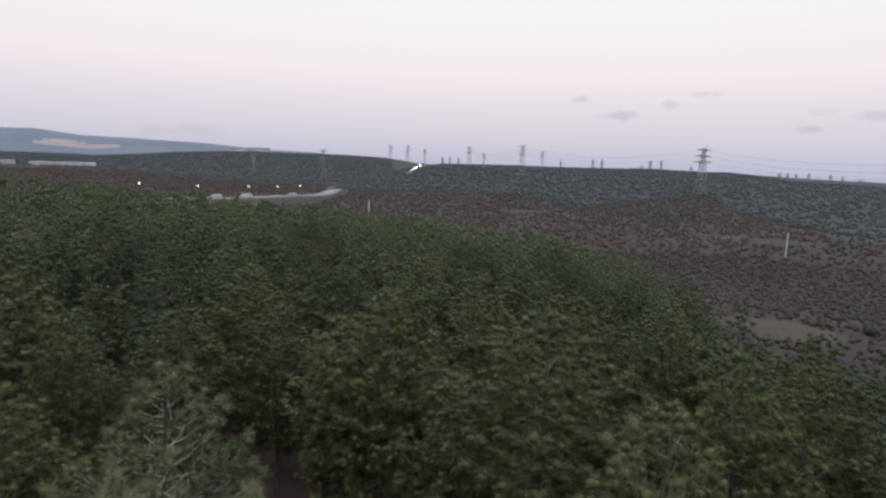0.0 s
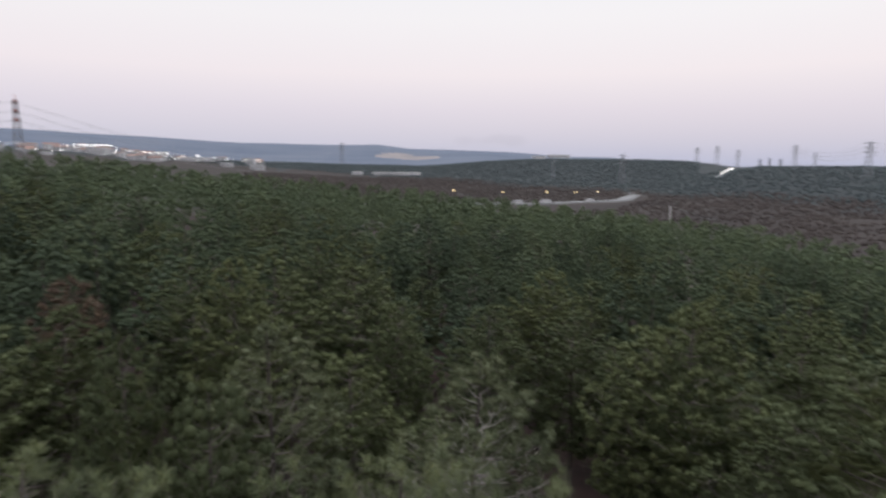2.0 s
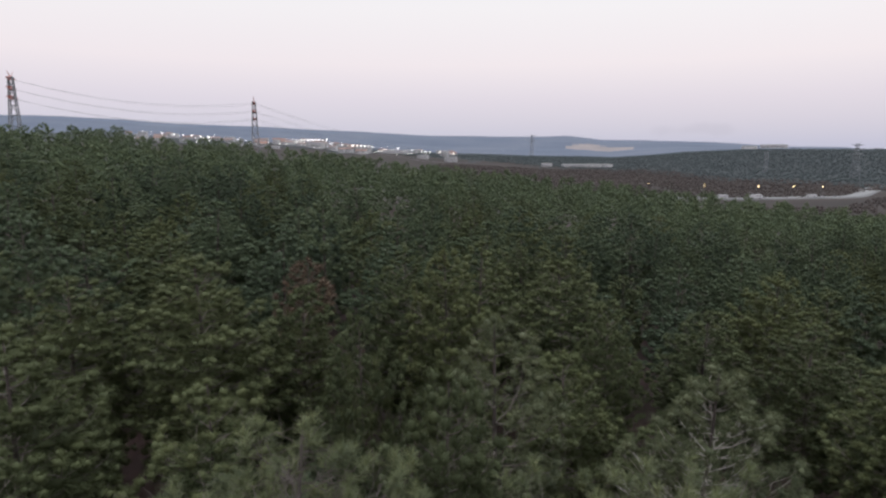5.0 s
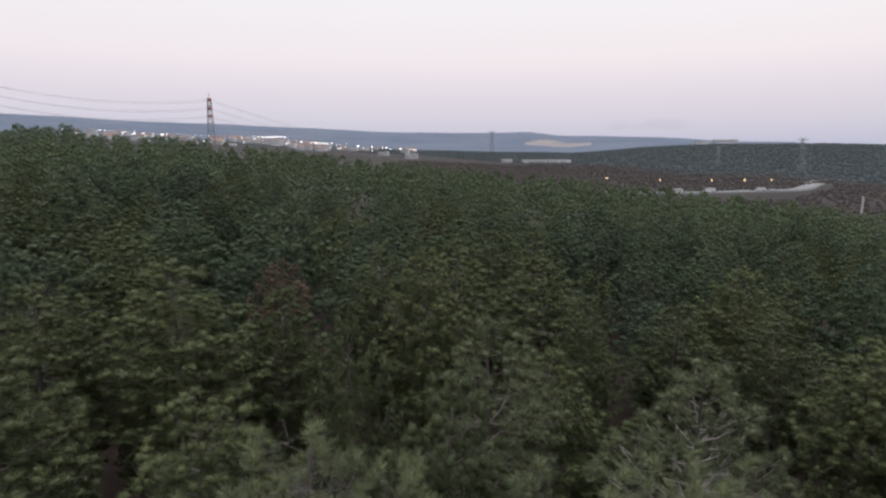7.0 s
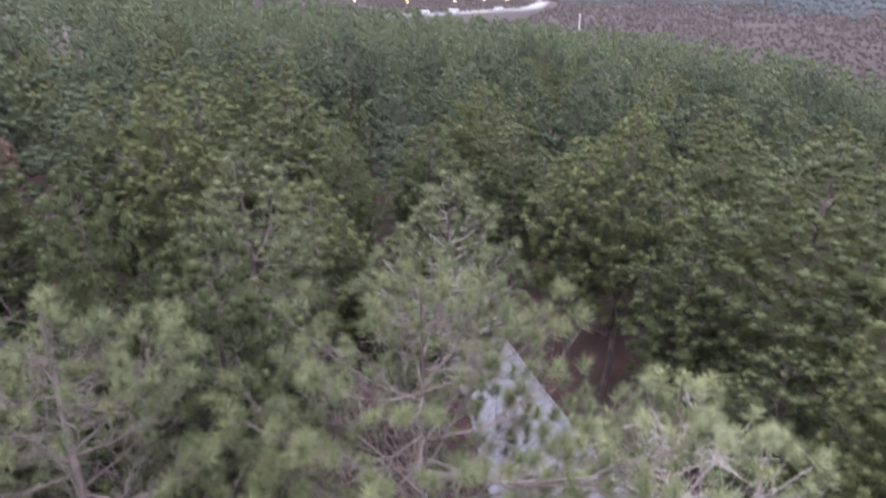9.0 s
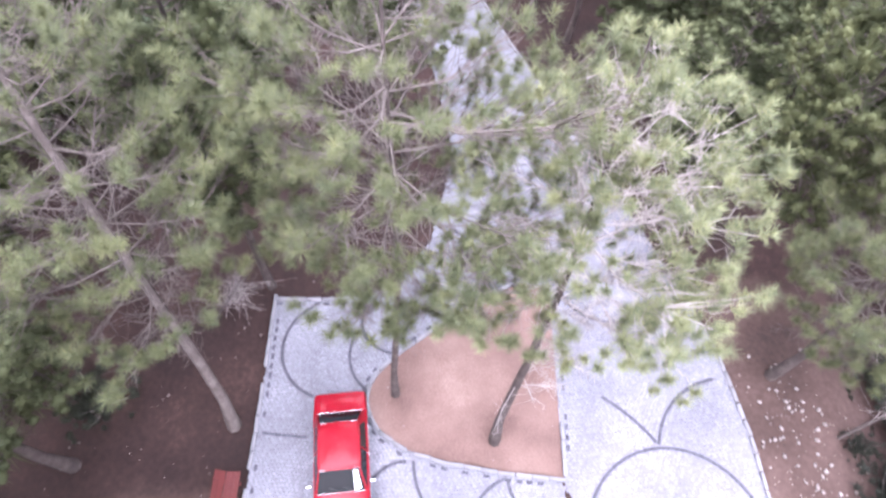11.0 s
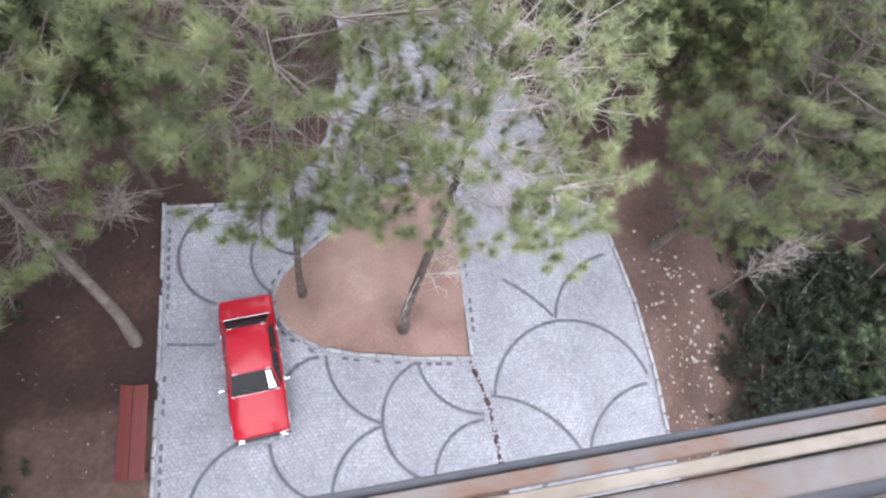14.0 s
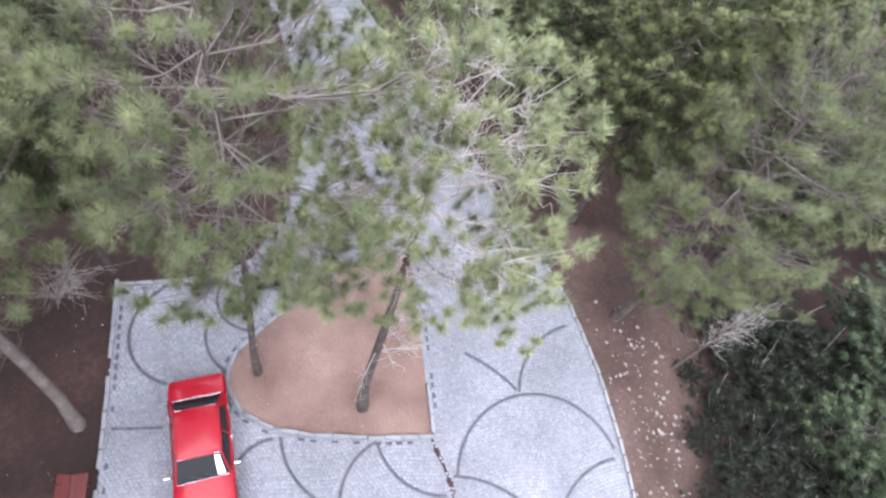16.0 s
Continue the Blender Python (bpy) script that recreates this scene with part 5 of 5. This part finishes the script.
def pylon_shape(h, w, stout=1.0):
    """Legs, braces and arms of a lattice mast with a forked head."""
    bars, arms = [], []
    t = 0.010 * h * 0.45 * stout
    levels = [0, 0.16, 0.31, 0.45, 0.57, 0.67, 0.76, 0.85, 0.93]
    half = [w / 2 * (1 - f) ** 1.15 + 0.02 * h for f in levels]
    corner = ((-1, -1), (1, -1), (1, 1), (-1, 1))
    for (f0, a0), (f1, a1) in zip(zip(levels, half), zip(levels[1:], half[1:])):
        for i, (sx, sy) in enumerate(corner):
            nx, ny = corner[(i + 1) % 4]
            bars.append(tube([(sx * a0, sy * a0, f0 * h), (sx * a1, sy * a1, f1 * h)], [t, t], 4))
            bars.append(tube([(sx * a0, sy * a0, f0 * h), (nx * a1, ny * a1, f1 * h)], [t * 0.6] * 2, 3))
            bars.append(tube([(sx * a1, sy * a1, f1 * h), (nx * a1, ny * a1, f1 * h)], [t * 0.6] * 2, 3))
    for f, reach_ in ((0.66, 0.20), (0.78, 0.17), (0.90, 0.16)):
        for s in (-1, 1):
            tip = (s * reach_ * h, 0, f * h + 0.01 * h)
            arms.append(join([tube([(s * 0.02 * h, sy * 0.018 * h, f * h + dz * h), tip], [t * 1.2, t * 0.7], 3) for sy in (-1, 1) for dz in (0.025, -0.01)]))
    for s in (-1, 1):
        arms.append(tube([(s * 0.018 * h, 0, 0.93 * h), (s * 0.09 * h, 0, h)], [t * 0.9, t * 0.4], 3))
    return join(bars), arms


def build_masts():
    where = [(-22.9, 2.27, -2.05, 10), (-7.15, 2.08, -0.85, 20), (-2.2, 1.79, -0.35, 25), (-3.6, 1.15, -0.35, 25), (-9.0, 1.51, -0.3, 20), (11.4, 1.1, -1.82, 40), (17.6, 0.44, -1.45, 50), (5.2, 1.66, 0.0, 30), (3.6, 1.71, -0.1, 30), (2.0, 1.39, -0.3, 30), (37.3, 1.97, 0.9, 60), (62.7, 5.04, 0.4, -28), (80.5, 6.2, 0.6, -28), (-46, 2.6, -2.4, 10)]
    tops = {}
    for az, top, base, turn in where:
        r = 640 if az > 60 else (2300 if az == 37.3 else reach(az, base))
        x, y, z = spot(az, r)
        h = EYE_Z + r * math.tan(radians(top)) - z
        ob = thing("pylon", "tall lattice steel power pylon standing over the hills", "pylon", "power pylons", at=pose(x, y, z - 0.3, rz=turn))
        a, b = pylon_shape(h, (0.10 if az > 60 else 0.14) * h, 1.6 if az > 60 or az == -22.9 else 1.2)
        part("lattice", a, LATTICE, ob)
        for piece in b:
            part("crossarm", piece, LATTICE_RED if az in (62.7, 80.5) else LATTICE, ob)
        m = ob.matrix_world
        tops[az] = [m @ Vector((s * k * h, 0, f * h)) for f, k in ((0.66, 0.20), (0.78, 0.17), (0.90, 0.16)) for s in (-1, 1)]
    # lines between masts
    for a, b, sag in ((62.7, 80.5, 10), (-22.9, -46, 16), (62.7, 37.3, 60), (-7.15, -22.9, 14), (-2.2, -7.15, 12)):
        wires = thing("power_line", "thin sagging power cables strung between pylons", "cables", "power lines")
        for p, q in zip(tops[a], tops[b]):
            pts = [p.lerp(q, t) - Vector((0, 0, sag * 4 * t * (1 - t))) for t in np.linspace(0, 1, 17)]
            part("cable", tube([tuple(v) for v in pts], [0.08] * 17, 4), LATTICE, wires)
    poles = []
    for az, top, base, wide in ((7.15, -3.58, -5.27, 0.5), (-29.9, -4.78, -7.0, 0.25)):
        r = (EYE_Z + 25) / math.tan(radians(-base))
        x, y, z = spot(az, r)
        h = EYE_Z + r * math.tan(radians(top)) - z
        ob = thing("utility_pole", "pale concrete utility pole at the edge of the wood", "pole", "utility poles", at=pose(x, y, z - 0.2, rz=20))
        part("shaft", bevelled(-wide, -0.3, 0, wide, 0.3, h, 0.1), POLE, ob)
        for f in (0.8, 0.97):
            part("crossarm", bevelled(-wide * 1.5, -0.15, f * h, wide * 1.5, 0.15, f * h + 0.3, 0.05), POLE, ob)
        poles.append(Vector((x, y, z + h)))
    wires = thing("power_line", "two thin pale cables crossing the brown valley", "cables", "power lines")
    for s in (-2, 2):
        pts = [poles[0].lerp(poles[1], t) + Vector((0, s, -15 * 4 * t * (1 - t))) for t in np.linspace(0, 1, 17)]
        part("cable", tube([tuple(v) for v in pts], [0.025] * 17, 4), LATTICE, wires)


build_masts()


def ribbon(line, width, lift):
    """A strip of carriageway laid over the land."""
    p = rounded(line, 8)
    V = []
    for i, (x, y) in enumerate(p):
        a, b = p[max(0, i - 1)], p[min(len(p) - 1, i + 1)]
        dx, dy = b[0] - a[0], b[1] - a[1]
        n = math.hypot(dx, dy)
        z = float(land(x, y)) + lift
        for s in (-1, 1):
            V.append((x - s * dy / n * width / 2, y + s * dx / n * width / 2, z))
    k = len(V)
    V += [(x, y, z - lift - 3) for x, y, z in V]
    F = []
    for i in range(len(p) - 1):
        a, b, c, d = 2 * i, 2 * i + 1, 2 * i + 3, 2 * i + 2
        F += [(a, b, c, d), (a + k, a, d, d + k), (b, b + k, c + k, c)]
    return np.array(V), F


def build_roads():
    P = lambda az, r: spot(az, r)[:2]
    line = [P(29, 640), P(24, 660), P(19, 690), P(15, 720), P(12, 735), P(10.8, 800), P(10.2, 900)]
    tagged(part("road", ribbon(line, 17, 1.2), ASPHALT), "pale grey main road crossing the brown valley", "road", kind="structure")
    tagged(part("slip_road", ribbon([P(11.2, 900), P(10.2, 960), P(9.2, 1000), P(8.2, 1010)], 8, 1.0), ASPHALT), "bare earth slip road", "road", kind="structure")
    tagged(part("hill_road", ribbon([P(3.5, 1180), P(3.0, 1300), P(2.2, 1500)], 9, 1.5), ASPHALT), "road climbing the far hill, full of headlamps", "road", kind="structure")
    for k, (az, r, l, h) in enumerate(((22.8, 662, 5, 1.6), (21.2, 672, 5, 1.6), (20.8, 676, 11, 3.6), (18.2, 690, 12, 4.0), (17.6, 696, 5, 1.6), (16.0, 710, 5, 1.6), (14.9, 716, 5, 1.8), (14.2, 722, 9, 3.0), (13.4, 726, 5, 1.6), (12.6, 731, 5, 1.6))):
        x, y, z = spot(az, r)
        big = h > 2.5
        ob = thing("truck" if big else "car", "white lorry on the distant road" if big else "pale car on the distant road", "truck" if big else "car", "traffic on the valley road", at=pose(x, y, z + 1.25, rz=az + 165))
        if big:
            part("cargo_box", bevelled(-l / 2, -1.25, 0.9, l / 2 - 2.4, 1.25, h, 0.1), WHITEWALL, ob)
            part("cab", bevelled(l / 2 - 2.2, -1.2, 0.5, l / 2, 1.2, h * 0.8, 0.25), WHITEWALL, ob)
        else:
            part("body", bevelled(-l / 2, -0.9, 0.3, l / 2, 0.9, 0.95, 0.2), WHITEWALL, ob)
            part("cabin", bevelled(-l / 3, -0.8, 0.9, l / 5, 0.8, h, 0.2), PANE, ob)
        for sx in (-0.32, 0.32):
            for s in (-1, 1):
                part("wheel", disc(0.35 if not big else 0.5, 0.3, 10), RUBBER, ob).matrix_local = pose(sx * l, s * 0.85, 0.35 if not big else 0.5)
    for az, r, el in ((27.0, 690, -2.45), (22.4, 690, -2.6), (18.2, 715, -2.55), (15.6, 730, -2.5), (13.6, 745, -2.45)):
        x, y, z = spot(az, r)
        top = EYE_Z + r * math.tan(radians(el))
        ob = thing("street_lamp", "lit amber street lamp by the valley road", "lamp", "street lamps", at=pose(x, y, z))
        h = top - z
        part("mast", tube([(0, 0, -0.3), (0, 0, h), (1.6, 0, h + 0.3)], [0.16, 0.12, 0.1], 6), LATTICE, ob)
        bm = bmesh.new()
        bmesh.ops.create_uvsphere(bm, u_segments=10, v_segments=6, radius=0.8, matrix=Matrix.Translation((1.7, 0, h)) @ Matrix.Diagonal((1, 1, 0.5, 1)))
        part("lamp_head", bm, AMBER_LIGHT, ob, "glowing amber lamp head")
    rng = np.random.default_rng(2)
    bm = bmesh.new()
    for k in range(16):
        t = k / 15
        x, y, z = spot(3.15 - 0.85 * t + rng.normal(0, 0.05), 1250 + 330 * t)
        bmesh.ops.create_icosphere(bm, subdivisions=1, radius=rng.uniform(0.45, 0.9), matrix=Matrix.Translation((x, y, z + 3.5)))
    tagged(part("headlamps", bm, WHITE_LIGHT), "stream of white headlamps on the far hill road", "lights", kind="stuff")


build_roads()


def house(x, y, z, w, d, h, turn, rng, label, group, wall=None, pitched=True):
    ob = thing("house", label, "house", group, at=pose(x, y, z - 1, rz=turn))
    part("wall", bevelled(-w / 2, -d / 2, 0, w / 2, d / 2, h + 1, 0.1), wall or WHITEWALL, ob)
    if pitched:
        r = h + 1
        V = [(-w / 2 - 0.6, -d / 2 - 0.6, r), (w / 2 + 0.6, -d / 2 - 0.6, r), (w / 2 + 0.6, d / 2 + 0.6, r), (-w / 2 - 0.6, d / 2 + 0.6, r), (-w / 2 - 0.6, 0, r + d * 0.25), (w / 2 + 0.6, 0, r + d * 0.25)]
        bm = bmesh.new()
        v = [bm.verts.new(p) for p in V]
        for f in ((0, 1, 5, 4), (2, 3, 4, 5), (0, 4, 3), (1, 2, 5), (3, 2, 1, 0)):
            bm.faces.new([v[i] for i in f])
        part("roof", bm, TILEROOF, ob)
    else:
        part("roof", bevelled(-w / 2 - 0.4, -d / 2 - 0.4, h + 1, w / 2 + 0.4, d / 2 + 0.4, h + 1.6, 0.1), CONCRETE, ob)
    for k in range(max(2, int(w / 6))):
        for lev in range(max(1, int(h / 3.4))):
            part("window", bevelled(-w / 2 + 2 + k * 5.5, -d / 2 - 0.08, 2.2 + lev * 3.2, -w / 2 + 4.2 + k * 5.5, -d / 2 + 0.05, 4.0 + lev * 3.2, 0.05), PANE, ob)


def build_town():
    rng = np.random.default_rng(21)
    for k in range(74):
        az = rng.uniform(44.5, 74) if k < 60 else rng.uniform(54, 62)
        r = rng.uniform(1500, 2250)
        x, y, z = spot(az, r)
        w, d, h = rng.uniform(12, 34), rng.uniform(10, 18), rng.uniform(5, 13)
        house(x, y, z, w, d, h, az + rng.uniform(-25, 25), rng, "pale rendered town house on the far slope", "houses of the far town", pitched=rng.random() < 0.5)
    for az0, az1, r, h in ((34.5, 30.0, 1480, 5), (36.4, 35.4, 1450, 6), (19.5, 18.3, 2050, 7), (18.1, 16.1, 2080, 9), (51.5, 48.8, 1750, 10), (58.2, 56.6, 1700, 14)):
        a, b = Vector(spot(az0, r)), Vector(spot(az1, r))
        c, l = (a + b) / 2, (b - a).length
        house(c.x, c.y, min(a.z, b.z) + (7 if r > 2000 else 2), l, 22, h, math.degrees(math.atan2(b.y - a.y, b.x - a.x)), rng, "long low white industrial hall in the distance", "distant halls", pitched=False)
    rows = [(56.4 + 0.32 * k, 1.33 + 0.02 * math.sin(k), 1720) for k in range(8)] + [(52.2 + 0.36 * k, 0.72 + 0.02 * k, 1800) for k in range(6)] + [(44.6 + 1.3 * k, 0.12 + 0.1 * k, 1700) for k in range(5)] + [(66.5 + 0.7 * k, 1.5 + 0.05 * k, 1900) for k in range(5)]
    for az, el, r in rows:
        x, y, z = spot(az, r)
        top = max(z + 6, EYE_Z + r * math.tan(radians(el)))
        ob = thing("floodlight", "lit white floodlight on a mast in the far town", "lamp", "town floodlights", at=pose(x, y, z))
        part("mast", tube([(0, 0, -0.3), (0, 0, top - z)], [0.3, 0.2], 5), LATTICE, ob)
        bm = bmesh.new()
        bmesh.ops.create_uvsphere(bm, u_segments=10, v_segments=6, radius=1.25, matrix=Matrix.Translation((0, 0, top - z)))
        part("lamp_head", bm, WHITE_LIGHT, ob, "glowing white lamp head")
    bm = bmesh.new()
    for k in range(190):
        az = rng.uniform(44.5, 76) if k % 3 else rng.normal(56, 3)
        x, y, z = spot(az, rng.uniform(1500, 2240))
        bmesh.ops.create_icosphere(bm, subdivisions=1, radius=rng.uniform(0.35, 0.85), matrix=Matrix.Translation((x, y, z + rng.uniform(4, 13))))
    tagged(part("town_lights", bm, WHITE_LIGHT), "many small white lights of the far town", "lights", kind="stuff")
    # tall blocks of the city beyond the ridge
    for az, el, w in ((-13.6, 0.78, 24), (-14.4, 0.80, 24), (-18.6, 0.82, 30), (-19.5, 0.84, 24), (-28.8, 0.08, 26), (-29.4, 0.10, 26), (-30.0, 0.07, 22), (-30.9, 0.08, 26), (-32.4, 0.02, 30), (-33.2, -0.08, 26), (-1.2, 0.55, 26), (-0.4, 0.62, 20), (0.3, 0.58, 24), (-17.9, 0.35, 40), (-22.0, 0.35, 30), (-10.7, 0.6, 18), (-34.4, -0.25, 50)):
        r, w = 4300, w * 0.7
        a = radians(az)
        x, y = -math.sin(a) * r, math.cos(a) * r
        z, top = float(land(x, y)), EYE_Z + r * math.tan(radians(el))
        ob = thing("tower_block", "hazy grey high-rise block on the skyline", "building", "city skyline", at=pose(x, y, z - 2, rz=az))
        h = top - z + 2
        part("wall", bevelled(-w / 2, -w / 2, 0, w / 2, w / 2, h, 1.0), TOWERWALL, ob)
        part("roof", bevelled(-w / 4, -w / 4, h, w / 4, w / 4, h + 5, 0.5), TOWERWALL, ob)
        for k in range(3):
            part("window_band", bevelled(-w / 2 + 2 + k * w / 3.2, -w / 2 - 0.5, h * 0.3, -w / 2 + 5 + k * w / 3.2, -w / 2 + 0.5, h - 4, 0.3), LATTICE, ob)


build_town()


def build_valley_growth():
    rng = np.random.default_rng(31)

    def sow(n, az0, az1, r0, r1, keep):
        az, r = rng.uniform(az0, az1, n), np.sqrt(rng.uniform(r0**2, r1**2, n))
        a = np.radians(az)
        x, y = -np.sin(a) * r, np.cos(a) * r
        k = keep(x, y, r, az)
        return x[k], y[k], land(x[k], y[k]), r[k]

    road = lambda az, r: (r - np.interp(az, [9, 11, 12, 15, 19, 24, 29], [900, 790, 735, 720, 690, 660, 640]) < 32) & (np.interp(az, [9, 11, 12, 15, 19, 24, 29], [900, 790, 735, 720, 690, 660, 640]) - r < 130) & (az > 9)
    # leafless scrub: low rounded crowns close together
    x, y, z, r = sow(12000, -52, 30, 55, 330, lambda x, y, r, az: (r > wood_edge(az) + 6) & ~meadow(x, y))
    s = rng.uniform(0.7, 1.5, len(x)) * (0.8 + r / 500)
    tagged(part("near_scrub", needles(np.stack([x, y, z + s * 0.4], 1), np.tile((0, 0, 1.0), (len(x), 1)), s * 1.5, 17, 0.10, rng, 0.38, True), BROWNBUSH), "brown leafless scrub below the wood", "scrub", kind="stuff")
    x, y, z, r = sow(44000, -52, 46, 330, 1350, lambda x, y, r, az: (r > wood_edge(az) + 8) & (r < scrub_edge(az) * 1.05) & ~road(az, r) & (wave(x, y, 45, 2) + 0.5 * wave(x, y, 14, 5) > -0.9))
    s = rng.uniform(0.9, 2.2, len(x)) * (0.8 + r / 1500)
    tagged(part("scrub", needles(np.stack([x, y, z + s * 0.4], 1), np.tile((0, 0, 1.0), (len(x), 1)), s * 1.5, 7, 0.38, rng, 0.5, True), BROWNBUSH), "brown leafless scrub over the valley floor", "scrub", kind="stuff")
    x, y, z, r = sow(7000, -52, 46, 150, 1300, lambda x, y, r, az: (r > wood_edge(az) + 20) & (r < scrub_edge(az)) & ~road(az, r) & (wave(x, y, 60, 4) + 0.3 * wave(x, y, 17, 1) > 0.55))
    s = rng.uniform(1.0, 3.0, len(x))
    tagged(part("evergreen_scrub", needles(np.stack([x, y, z + s * 0.5], 1), np.tile((0, 0, 1.0), (len(x), 1)), s * 1.2, 16, 0.3, rng, 0.5, True), EVERGREEN), "dark evergreen bushes dotted over the brown valley", "scrub", kind="stuff")
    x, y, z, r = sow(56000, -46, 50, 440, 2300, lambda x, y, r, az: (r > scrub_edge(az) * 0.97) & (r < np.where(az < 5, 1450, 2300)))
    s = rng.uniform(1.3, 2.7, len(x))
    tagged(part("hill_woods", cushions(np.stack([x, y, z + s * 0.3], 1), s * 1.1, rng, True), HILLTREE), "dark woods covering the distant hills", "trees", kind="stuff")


build_valley_growth()
